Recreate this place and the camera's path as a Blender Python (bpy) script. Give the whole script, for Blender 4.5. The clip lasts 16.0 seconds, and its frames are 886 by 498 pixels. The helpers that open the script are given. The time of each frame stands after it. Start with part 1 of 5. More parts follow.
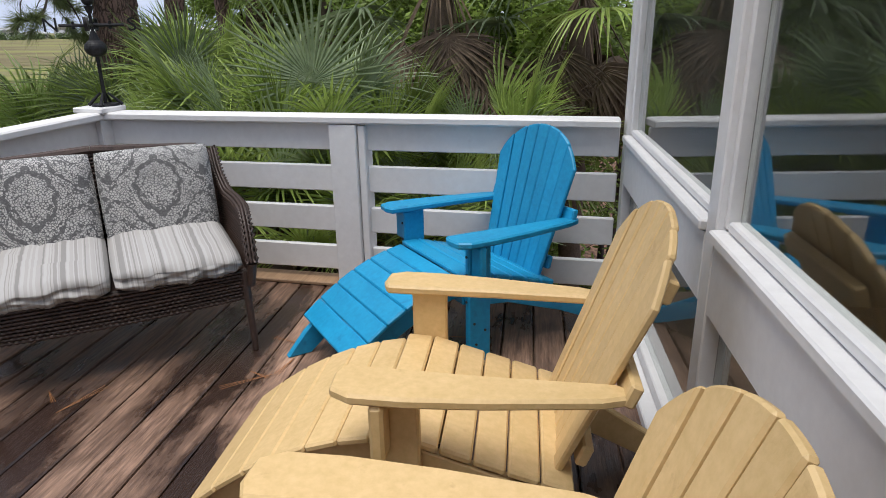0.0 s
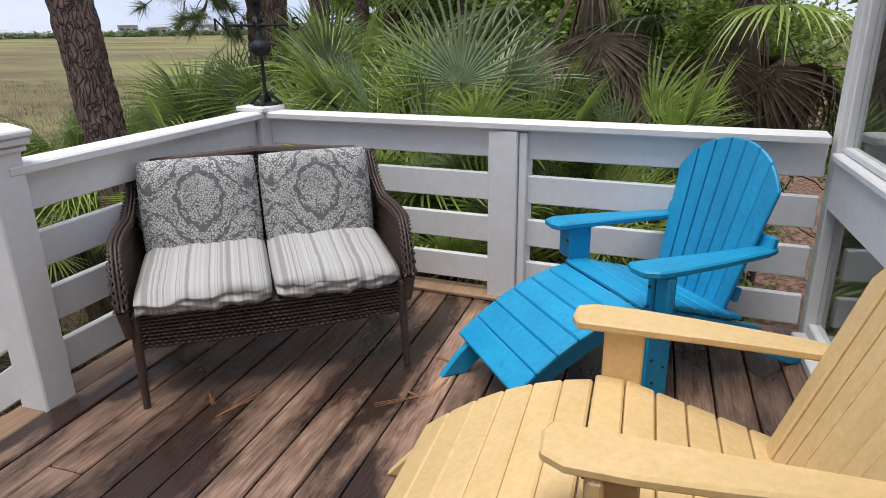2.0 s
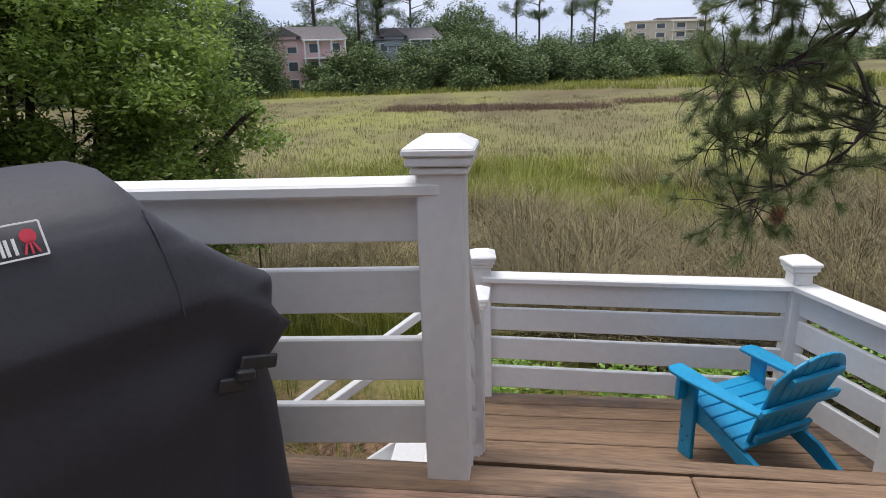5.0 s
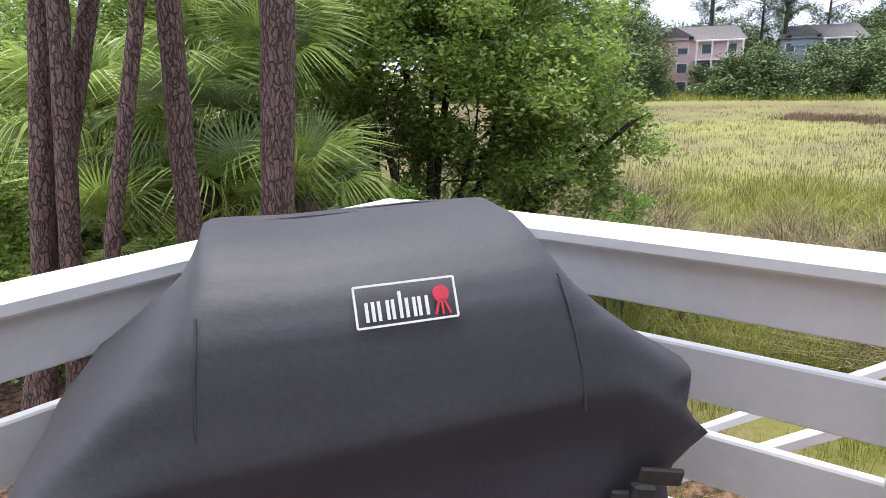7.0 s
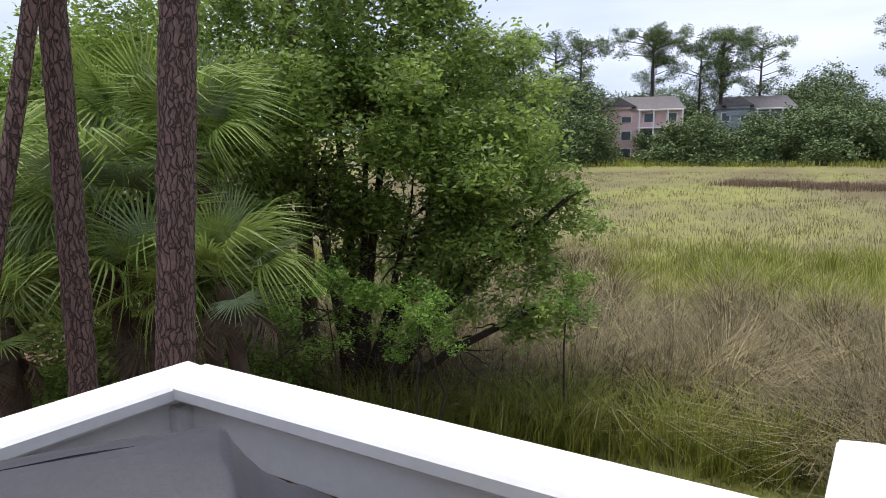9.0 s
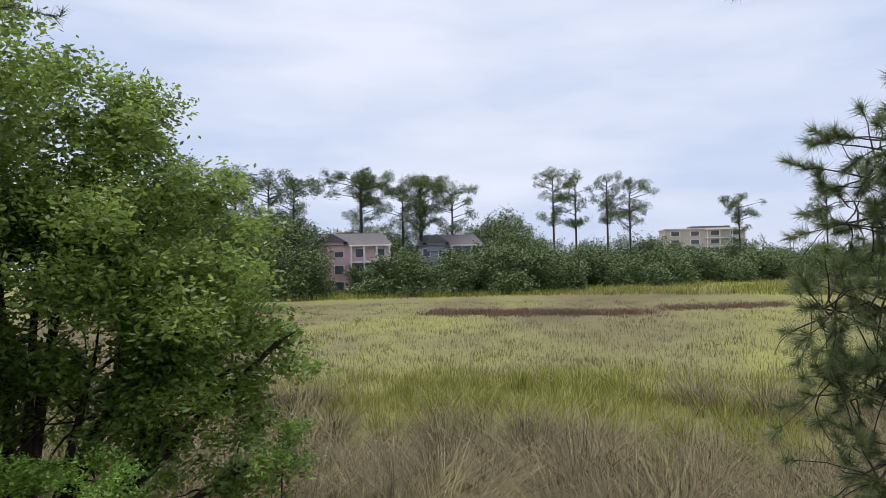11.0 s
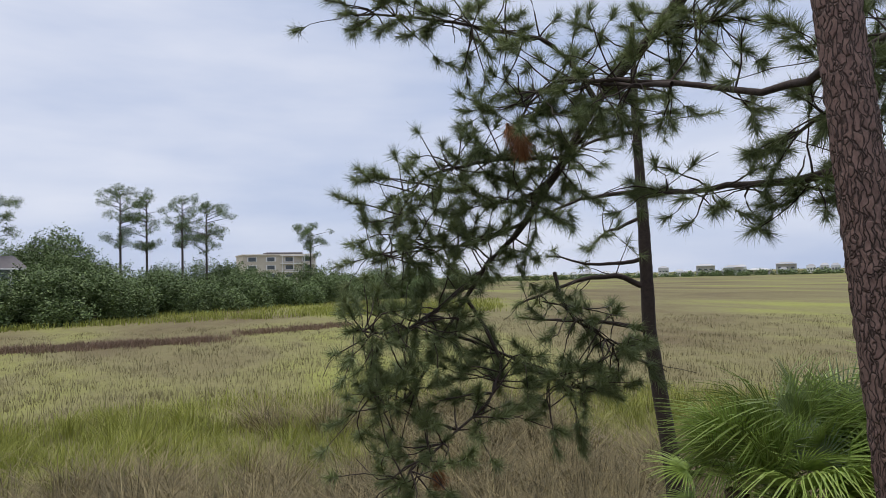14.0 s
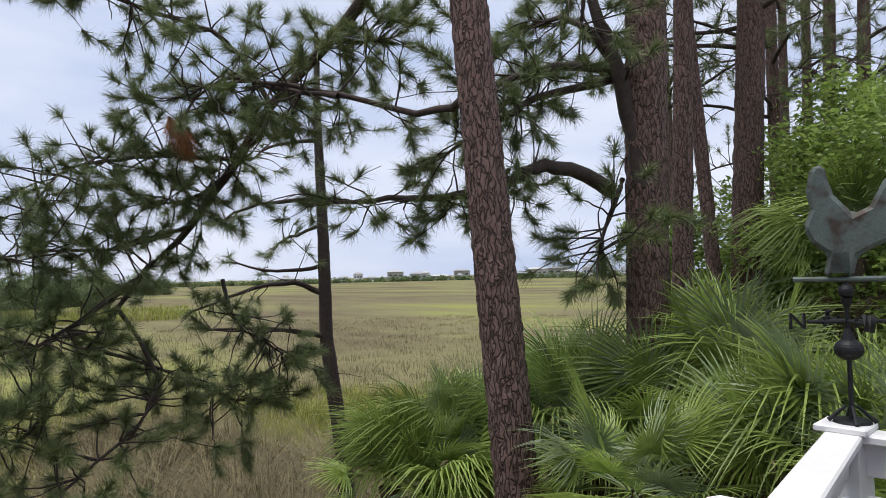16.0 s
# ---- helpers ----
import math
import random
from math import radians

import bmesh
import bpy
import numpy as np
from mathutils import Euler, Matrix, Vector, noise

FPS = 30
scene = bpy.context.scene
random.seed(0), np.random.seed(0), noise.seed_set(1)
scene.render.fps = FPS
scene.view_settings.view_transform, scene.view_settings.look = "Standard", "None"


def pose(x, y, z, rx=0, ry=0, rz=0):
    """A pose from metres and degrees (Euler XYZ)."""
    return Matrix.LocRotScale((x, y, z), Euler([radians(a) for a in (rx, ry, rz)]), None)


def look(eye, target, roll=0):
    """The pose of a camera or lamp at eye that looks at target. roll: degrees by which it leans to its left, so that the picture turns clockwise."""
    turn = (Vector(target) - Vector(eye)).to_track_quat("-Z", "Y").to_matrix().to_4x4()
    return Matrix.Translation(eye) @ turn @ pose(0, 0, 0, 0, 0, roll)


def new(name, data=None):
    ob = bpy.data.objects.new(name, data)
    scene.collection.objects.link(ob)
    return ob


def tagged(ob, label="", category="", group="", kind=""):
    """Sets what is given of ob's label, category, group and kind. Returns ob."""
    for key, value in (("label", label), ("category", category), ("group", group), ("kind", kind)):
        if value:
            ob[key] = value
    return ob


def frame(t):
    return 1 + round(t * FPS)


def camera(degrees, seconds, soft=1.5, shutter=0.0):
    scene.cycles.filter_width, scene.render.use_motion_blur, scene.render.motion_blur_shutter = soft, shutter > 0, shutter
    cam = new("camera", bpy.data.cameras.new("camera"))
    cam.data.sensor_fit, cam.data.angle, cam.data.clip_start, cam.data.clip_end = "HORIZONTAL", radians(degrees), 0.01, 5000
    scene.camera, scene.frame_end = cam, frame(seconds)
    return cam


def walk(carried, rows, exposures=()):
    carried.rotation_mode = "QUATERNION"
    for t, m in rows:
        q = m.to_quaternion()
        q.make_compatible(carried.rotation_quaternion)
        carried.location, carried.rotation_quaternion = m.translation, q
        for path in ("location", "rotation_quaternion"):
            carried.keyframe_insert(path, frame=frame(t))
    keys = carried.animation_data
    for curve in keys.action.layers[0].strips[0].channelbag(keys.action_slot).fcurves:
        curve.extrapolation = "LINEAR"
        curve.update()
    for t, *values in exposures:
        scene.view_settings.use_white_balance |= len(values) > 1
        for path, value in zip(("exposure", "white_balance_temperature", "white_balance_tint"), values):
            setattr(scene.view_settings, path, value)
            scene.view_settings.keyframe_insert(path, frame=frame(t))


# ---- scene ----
cam = camera(68.8, 16.0, soft=0.4)
PATH = [
    (0, (0.907, 0.217, 1.354), (0.449, 2.052, 0.703), -0.9),
    (0.5, (0.912, 0.339, 1.364), (0.504, 2.187, 0.716), -0.8),
    (1, (0.861, 0.406, 1.390), (0.472, 2.251, 0.724), -0.5),
    (1.5, (0.751, 0.405, 1.385), (0.261, 2.228, 0.727), -0.7),
    (2, (0.611, 0.352, 1.370), (-0.161, 2.078, 0.717), -0.9),
    (2.5, (0.459, 0.263, 1.353), (-0.617, 1.828, 0.725), -1.0),
    (3, (0.358, 0.214, 1.336), (-1.011, 1.537, 0.723), -1.1),
    (3.5, (0.300, 0.170, 1.329), (-1.319, 1.173, 0.718), -0.9),
    (4, (0.259, 0.113, 1.292), (-1.588, 0.604, 0.704), -1.2),
    (4.5, (0.211, 0.084, 1.287), (-1.703, 0.075, 0.706), -1.5),
    (5, (0.227, 0.018, 1.282), (-1.636, -0.435, 0.716), -1.7),
    (5.2, (0.213, -0.017, 1.277), (-1.586, -0.683, 0.714), -1.7),
    (7.3, (-0.135, -0.289, 1.368), (-1.475, -1.678, 0.843), -1.5),
    (7.5, (-0.235, -0.293, 1.384), (-1.579, -1.683, 0.873), -1.5),
    (8, (-0.474, -0.307, 1.420), (-1.829, -1.695, 0.932), -1.4),
    (8.2, (-0.551, -0.320, 1.437), (-1.919, -1.699, 0.962), -1.3),
    (10.3, (-0.668, -0.422, 1.560), (-2.444, -1.341, 1.537), -1.3),
    (10.5, (-0.723, -0.430, 1.569), (-2.551, -1.241, 1.577), -1.2),
    (11, (-0.889, -0.457, 1.586), (-2.805, -1.029, 1.626), -1.2),
    (11.5, (-1.070, -0.507, 1.600), (-3.032, -0.892, 1.657), -1.3),
    (12, (-1.135, -0.455, 1.619), (-3.123, -0.658, 1.692), -1.4),
    (12.5, (-1.190, -0.401, 1.611), (-3.188, -0.405, 1.689), -1.4),
    (13, (-1.249, -0.345, 1.606), (-3.236, -0.128, 1.688), -1.4),
    (13.5, (-1.217, -0.266, 1.602), (-3.167, 0.170, 1.688), -1.4),
    (14, (-1.184, -0.204, 1.612), (-3.067, 0.465, 1.699), -1.5),
    (14.5, (-1.157, -0.106, 1.616), (-2.958, 0.758, 1.701), -1.5),
    (15, (-1.119, -0.008, 1.620), (-2.822, 1.037, 1.704), -1.6),
    (15.5, (-1.065, 0.100, 1.619), (-2.642, 1.327, 1.699), -1.4),
    (16, (-1.133, 0.176, 1.630), (-2.526, 1.609, 1.710), -1.4),
]
walk(cam, [(t, look(eye, target, roll)) for t, eye, target, roll in PATH],
     exposures=[(0, 0.5), (1.0, 0.45), (2.5, 0.65), (4.0, 0.6), (5.2, 0.5), (7.3, 1.4), (8.0, 1.05), (8.2, 0.95), (10.3, 0.6), (11.2, 0.4), (12.5, 0.3), (14.5, 0.25), (16.0, 0.45)])

# ---- world, sun ----
world = bpy.data.worlds.new("overcast")
scene.world = world
world.use_nodes = True
wn = world.node_tree
wn.nodes.clear()
w_out = wn.nodes.new("ShaderNodeOutputWorld")
w_bg = wn.nodes.new("ShaderNodeBackground")
w_sky = wn.nodes.new("ShaderNodeTexSky")
w_sky.sky_type, w_sky.sun_disc = "NISHITA", False
w_sky.sun_elevation, w_sky.sun_rotation = radians(78), radians(198)
w_tc = wn.nodes.new("ShaderNodeTexCoord")
w_map = wn.nodes.new("ShaderNodeMapping")
w_map.inputs["Scale"].default_value = (1.0, 1.0, 4.5)
w_noise = wn.nodes.new("ShaderNodeTexNoise")
w_noise.inputs["Scale"].default_value = 1.7
w_noise.inputs["Detail"].default_value = 5.0
w_noise.inputs["Roughness"].default_value = 0.5
w_ramp = wn.nodes.new("ShaderNodeValToRGB")
w_ramp.color_ramp.elements[0].position, w_ramp.color_ramp.elements[1].position = 0.34, 0.66
w_ramp.color_ramp.elements[0].color = (4.4, 5.2, 7.2, 1)
w_ramp.color_ramp.elements[1].color = (7.0, 7.35, 8.5, 1)
w_mix = wn.nodes.new("ShaderNodeMix")
w_mix.data_type = "RGBA"
w_mix.inputs[0].default_value = 0.93
wn.links.new(w_tc.outputs["Generated"], w_map.inputs[0])
wn.links.new(w_map.outputs[0], w_noise.inputs["Vector"])
wn.links.new(w_noise.outputs[0], w_ramp.inputs[0])
wn.links.new(w_sky.outputs[0], w_mix.inputs[6])
wn.links.new(w_ramp.outputs[0], w_mix.inputs[7])
wn.links.new(w_mix.outputs[2], w_bg.inputs[0])
wn.links.new(w_bg.outputs[0], w_out.inputs[0])
w_bg.inputs[1].default_value = 0.09
sun = new("sun", bpy.data.lights.new("sun", "SUN"))
sun.data.energy, sun.data.angle, sun.data.color = 2.3, radians(40), (1.0, 0.96, 0.9)
sun.matrix_world = look((0, 0, 30), (2, 6, 0))


# ---- materials ----
def material(name, dark, light, scale=6.0, rough=0.6, bump=0.15, stretch=(1, 1, 1), fine=8.0, metal=0.0, vary=0.0,
             stain=None, stain_scale=1.5, stain_cut=0.55, wet=0.0, spec=0.5, coords="Object", through_light=0.0, isle=False, stain_world=False):
    m = bpy.data.materials.new(name)
    m.use_nodes = True
    nt = m.node_tree
    bsdf = nt.nodes["Principled BSDF"]
    tc = nt.nodes.new("ShaderNodeTexCoord")
    info = nt.nodes.new("ShaderNodeObjectInfo")
    shift = nt.nodes.new("ShaderNodeVectorMath")
    shift.operation = "MULTIPLY_ADD"
    shift.inputs[1].default_value = (37.0, 53.0, 71.0)
    nt.links.new(info.outputs["Random"], shift.inputs[0])
    nt.links.new(tc.outputs[coords], shift.inputs[2])
    mp = nt.nodes.new("ShaderNodeMapping")
    mp.inputs["Scale"].default_value = stretch
    nt.links.new(shift.outputs[0], mp.inputs[0])

    def tex(sc, detail=6.0, src=mp):
        n = nt.nodes.new("ShaderNodeTexNoise")
        n.inputs["Scale"].default_value = sc
        n.inputs["Detail"].default_value = detail
        n.inputs["Roughness"].default_value = 0.62
        nt.links.new(src.outputs[0], n.inputs["Vector"])
        return n

    big, small = tex(scale), tex(scale * fine, 4.0)
    ramp = nt.nodes.new("ShaderNodeValToRGB")
    ramp.color_ramp.elements[0].position, ramp.color_ramp.elements[1].position = 0.3, 0.7
    ramp.color_ramp.elements[0].color, ramp.color_ramp.elements[1].color = (*dark, 1), (*light, 1)
    add = nt.nodes.new("ShaderNodeMath")
    add.operation = "MULTIPLY_ADD"
    add.inputs[1].default_value = 0.5
    half = nt.nodes.new("ShaderNodeMath")
    half.operation = "MULTIPLY"
    half.inputs[1].default_value = 0.5
    nt.links.new(big.outputs[0], half.inputs[0])
    nt.links.new(small.outputs[0], add.inputs[0])
    nt.links.new(half.outputs[0], add.inputs[2])
    nt.links.new(add.outputs[0], ramp.inputs[0])
    colour = ramp.outputs[0]
    if vary:
        geo = nt.nodes.new("ShaderNodeNewGeometry")
        rnd = geo.outputs["Random Per Island"] if isle else info.outputs["Random"]
        mr = nt.nodes.new("ShaderNodeMapRange")
        mr.inputs[3].default_value, mr.inputs[4].default_value = 1 - vary, 1 + vary
        nt.links.new(rnd, mr.inputs[0])
        mul = nt.nodes.new("ShaderNodeVectorMath")
        mul.operation = "SCALE"
        nt.links.new(colour, mul.inputs[0])
        nt.links.new(mr.outputs[0], mul.inputs["Scale"])
        colour = mul.outputs[0]
    rough_socket = None
    if stain:
        if stain_world:
            place = nt.nodes.new("ShaderNodeNewGeometry")
            turn_ = nt.nodes.new("ShaderNodeMapping")
            turn_.inputs["Rotation"].default_value = (0, 0, radians(-6.3))
            nt.links.new(place.outputs["Position"], turn_.inputs[0])
            along_board = nt.nodes.new("ShaderNodeVectorMath")
            along_board.operation = "MULTIPLY"
            along_board.inputs[1].default_value = (1.6, 0.55, 0.0)
            nt.links.new(turn_.outputs[0], along_board.inputs[0])
            own = nt.nodes.new("ShaderNodeVectorMath")
            own.operation = "MULTIPLY_ADD"
            own.inputs[1].default_value = (0.0, 0.0, 0.45)
            nt.links.new(info.outputs["Random"], own.inputs[0])
            nt.links.new(along_board.outputs[0], own.inputs[2])
            st = tex(stain_scale, 7.0, own)
        else:
            st = tex(stain_scale, 7.0, shift if stretch == (1, 1, 1) else mp)
        sr = nt.nodes.new("ShaderNodeValToRGB")
        sr.color_ramp.elements[0].position, sr.color_ramp.elements[1].position = stain_cut - 0.06, stain_cut + 0.08
        nt.links.new(st.outputs[0], sr.inputs[0])
        mx = nt.nodes.new("ShaderNodeMix")
        mx.data_type = "RGBA"
        mx.inputs[7].default_value = (*stain, 1)
        nt.links.new(sr.outputs[0], mx.inputs[0])
        nt.links.new(colour, mx.inputs[6])
        colour = mx.outputs[2]
        if wet:
            rr = nt.nodes.new("ShaderNodeMapRange")
            rr.inputs[3].default_value, rr.inputs[4].default_value = rough, rough - wet
            nt.links.new(sr.outputs[0], rr.inputs[0])
            rough_socket = rr.outputs[0]
    nt.links.new(colour, bsdf.inputs["Base Color"])
    if rough_socket:
        nt.links.new(rough_socket, bsdf.inputs["Roughness"])
    else:
        bsdf.inputs["Roughness"].default_value = rough
    bsdf.inputs["Metallic"].default_value = metal
    bsdf.inputs["Specular IOR Level"].default_value = spec
    if bump:
        bp = nt.nodes.new("ShaderNodeBump")
        bp.inputs["Strength"].default_value = bump
        bp.inputs["Distance"].default_value = 0.01
        nt.links.new(add.outputs[0], bp.inputs["Height"])
        nt.links.new(bp.outputs[0], bsdf.inputs["Normal"])
    if through_light:
        tr = nt.nodes.new("ShaderNodeBsdfTranslucent")
        ms = nt.nodes.new("ShaderNodeMixShader")
        ms.inputs[0].default_value = through_light
        nt.links.new(colour, tr.inputs[0])
        nt.links.new(bsdf.outputs[0], ms.inputs[1])
        nt.links.new(tr.outputs[0], ms.inputs[2])
        nt.links.new(ms.outputs[0], nt.nodes["Material Output"].inputs[0])
    return m


WHITE = material("white_paint", (0.71, 0.695, 0.685), (0.8, 0.79, 0.78), 3.0, 0.55, 0.08, vary=0.04, stain=(0.62, 0.6, 0.58), stain_scale=4.0, stain_cut=0.74)
DECK = material("deck_wood", (0.06, 0.03, 0.02), (0.41, 0.255, 0.175), 1.6, 0.55, 0.5, (16, 1.2, 16), 4.0, vary=0.38,
                stain=(0.034, 0.019, 0.014), stain_scale=1.9, stain_cut=0.5, wet=0.38, stain_world=True)
DECK_EDGE = material("new_deck_wood", (0.22, 0.13, 0.075), (0.42, 0.27, 0.16), 1.6, 0.65, 0.4, (16, 1.2, 16), 4.0, vary=0.15)
LOWER_DECK = material("brown_deck_wood", (0.11, 0.062, 0.035), (0.30, 0.19, 0.115), 1.6, 0.65, 0.45, (16, 1.2, 16), 4.0, vary=0.2,
                      stain=(0.05, 0.03, 0.02), stain_scale=1.6, stain_cut=0.62, wet=0.2, stain_world=True)
JOIST = material("joist_wood", (0.09, 0.06, 0.04), (0.2, 0.14, 0.09), 4.0, 0.8)
BLUE = material("blue_paint", (0.004, 0.225, 0.44), (0.012, 0.32, 0.57), 2.0, 0.45, 0.12, (3, 3, 3), vary=0.06, stain=(0.01, 0.17, 0.36), stain_scale=5.0, stain_cut=0.68)
YELLOW = material("yellow_paint", (0.56, 0.385, 0.165), (0.70, 0.495, 0.245), 2.0, 0.5, 0.12, (3, 3, 3), vary=0.05, stain=(0.5, 0.32, 0.14), stain_scale=5.0, stain_cut=0.69)
SCREW = material("screw_metal", (0.05, 0.045, 0.04), (0.1, 0.09, 0.08), 60, 0.5, 0, metal=0.8)
COVER = material("black_vinyl", (0.032, 0.031, 0.039), (0.05, 0.049, 0.061), 5.0, 0.58, 0.2, fine=14)
BADGE = material("white_print", (0.7, 0.7, 0.7), (0.85, 0.85, 0.85), 30, 0.6, 0.02)
BADGE_RED = material("red_print", (0.55, 0.03, 0.06), (0.75, 0.06, 0.1), 30, 0.6, 0.02)
BUCKLE = material("black_plastic", (0.02, 0.02, 0.022), (0.05, 0.05, 0.05), 30, 0.35, 0.02)
IRON = material("black_iron", (0.012, 0.012, 0.013), (0.04, 0.04, 0.042), 30, 0.5, 0.2, metal=0.6)
COPPER = material("weathered_copper", (0.07, 0.09, 0.08), (0.17, 0.21, 0.19), 18, 0.6, 0.2, metal=0.35, stain=(0.06, 0.045, 0.035), stain_scale=9.0)


def bark_material():
    """Scaly pine bark: reddish plates split by dark furrows."""
    m = material("pine_bark", (0.10, 0.06, 0.05), (0.27, 0.17, 0.142), 22.0, 0.9, 0.0, (1, 1, 0.5), 3.0)
    nt = m.node_tree
    b = nt.nodes["Principled BSDF"]
    plates = b.inputs["Base Color"].links[0].from_socket
    tc = nt.nodes.new("ShaderNodeTexCoord")
    warp = nt.nodes.new("ShaderNodeTexNoise")
    warp.inputs["Scale"].default_value = 9.0
    nt.links.new(tc.outputs["Object"], warp.inputs["Vector"])
    mixv = nt.nodes.new("ShaderNodeVectorMath")
    mixv.operation = "MULTIPLY_ADD"
    mixv.inputs[1].default_value = (0.09, 0.09, 0.16)
    nt.links.new(warp.outputs["Color"], mixv.inputs[0])
    nt.links.new(tc.outputs["Object"], mixv.inputs[2])
    mp = nt.nodes.new("ShaderNodeMapping")
    mp.inputs["Scale"].default_value = (26, 26, 6)
    nt.links.new(mixv.outputs[0], mp.inputs[0])
    vo = nt.nodes.new("ShaderNodeTexVoronoi")
    vo.feature = "DISTANCE_TO_EDGE"
    vo.inputs["Scale"].default_value = 1.0
    nt.links.new(mp.outputs[0], vo.inputs["Vector"])
    mr = nt.nodes.new("ShaderNodeMapRange")
    mr.inputs[1].default_value, mr.inputs[2].default_value = 0.0, 0.13
    nt.links.new(vo.outputs["Distance"], mr.inputs[0])
    mx = nt.nodes.new("ShaderNodeMix")
    mx.data_type = "RGBA"
    mx.inputs[6].default_value = (0.055, 0.034, 0.028, 1)
    nt.links.new(mr.outputs[0], mx.inputs[0])
    nt.links.new(plates, mx.inputs[7])
    nt.links.new(mx.outputs[2], b.inputs["Base Color"])
    bp = nt.nodes.new("ShaderNodeBump")
    bp.inputs["Strength"].default_value = 0.9
    bp.inputs["Distance"].default_value = 0.02
    nt.links.new(mr.outputs[0], bp.inputs["Height"])
    nt.links.new(bp.outputs[0], b.inputs["Normal"])
    return m


BARK = bark_material()
TWIG = material("branch_bark", (0.025, 0.018, 0.015), (0.085, 0.06, 0.05), 14.0, 0.9, 0.8)
NEEDLE = material("pine_needles", (0.09, 0.12, 0.045), (0.25, 0.295, 0.12), 0.8, 0.5, 0, vary=0.35, through_light=0.25, isle=True)
DEADNEEDLE = material("dead_needles", (0.2, 0.075, 0.025), (0.36, 0.16, 0.06), 2.0, 0.7, 0, vary=0.3, isle=True)
FROND = material("palm_leaf", (0.16, 0.24, 0.05), (0.47, 0.58, 0.16), 1.5, 0.36, 0.05, vary=0.45, through_light=0.35)
FROND_GREY = material("grey_palm_leaf", (0.14, 0.2, 0.09), (0.36, 0.43, 0.25), 1.5, 0.45, 0.05, vary=0.3, through_light=0.2)
FROND_DEAD = material("dead_palm_leaf", (0.06, 0.04, 0.025), (0.22, 0.155, 0.1), 1.5, 0.8, 0.05, vary=0.3)
PALM_TRUNK = material("palm_trunk", (0.05, 0.035, 0.025), (0.16, 0.115, 0.08), 8.0, 0.9, 0.8)
LEAF = material("shrub_leaf", (0.13, 0.2, 0.045), (0.38, 0.5, 0.12), 0.55, 0.42, 0, vary=0.5, through_light=0.5, isle=True)
LEAF_LIGHT = material("bright_shrub_leaf", (0.13, 0.27, 0.035), (0.3, 0.46, 0.08), 0.8, 0.5, 0, vary=0.35, through_light=0.25, isle=True)
FAR_LEAF = material("far_leaf", (0.055, 0.09, 0.03), (0.17, 0.23, 0.075), 0.12, 0.7, 0, vary=0.5, isle=True)
FAR_TRUNK = material("far_trunk", (0.05, 0.04, 0.035), (0.11, 0.09, 0.08), 1.0, 0.9, 0)
REED = material("brown_reed", (0.055, 0.044, 0.022), (0.36, 0.295, 0.15), 0.5, 0.8, 0, vary=0.6, through_light=0.15, isle=True)
FAR_REED = material("olive_marsh_grass", (0.15, 0.13, 0.065), (0.24, 0.205, 0.105), 0.06, 0.85, 0, vary=0.2, isle=True)
RUST = material("rust_marsh_grass", (0.13, 0.085, 0.055), (0.27, 0.18, 0.125), 0.3, 0.85, 0, vary=0.3, isle=True)
REED_GREEN = material("green_reed", (0.15, 0.17, 0.03), (0.36, 0.37, 0.075), 0.25, 0.75, 0, vary=0.35, through_light=0.2, isle=True)
WICKER = material("dark_wicker", (0.022, 0.013, 0.01), (0.085, 0.052, 0.04), 40.0, 0.42, 0.3, vary=0.25, isle=True)
PINK = material("pink_siding", (0.70, 0.45, 0.44), (0.8, 0.56, 0.54), 1.0, 0.7, 0.05)
GREYBLUE = material("blue_grey_siding", (0.24, 0.28, 0.31), (0.34, 0.38, 0.41), 1.0, 0.7, 0.05)
CREAM = material("cream_stucco", (0.5, 0.44, 0.36), (0.62, 0.56, 0.48), 0.5, 0.8, 0.05)
ROOF = material("roof_shingle", (0.09, 0.08, 0.085), (0.2, 0.18, 0.18), 2.0, 0.85, 0.2)
DARKGLASS = material("dark_far_glass", (0.05, 0.06, 0.07), (0.12, 0.14, 0.16), 1.0, 0.15, 0)
TOWN_ROOF = material("pale_town_roof", (0.3, 0.3, 0.31), (0.45, 0.44, 0.44), 0.2, 0.8, 0, vary=0.3)
TOWN = material("pale_town_wall", (0.5, 0.5, 0.5), (0.72, 0.7, 0.68), 0.05, 0.8, 0, vary=0.25)
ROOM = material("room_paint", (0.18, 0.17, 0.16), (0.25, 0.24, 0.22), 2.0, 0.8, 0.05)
CLOTH = material("tan_canvas", (0.42, 0.33, 0.23), (0.6, 0.5, 0.38), 4.0, 0.9, 0.2)
BASKET = material("pale_basket", (0.4, 0.36, 0.3), (0.66, 0.62, 0.55), 40.0, 0.8, 0.5)
RUBBER = material("tire_rubber", (0.015, 0.015, 0.015), (0.05, 0.05, 0.05), 20.0, 0.8, 0.2)
PAPER = material("white_paper", (0.7, 0.7, 0.72), (0.82, 0.82, 0.84), 8.0, 0.8, 0.05)


def glass(name, tint):
    m = bpy.data.materials.new(name)
    m.use_nodes = True
    b = m.node_tree.nodes["Principled BSDF"]
    b.inputs["Base Color"].default_value = (*tint, 1)
    b.inputs["Roughness"].default_value = 0.02
    b.inputs["IOR"].default_value = 1.75
    b.inputs["Transmission Weight"].default_value = 1.0
    return m


GLASS = glass("window_glass", (0.78, 0.84, 0.84))


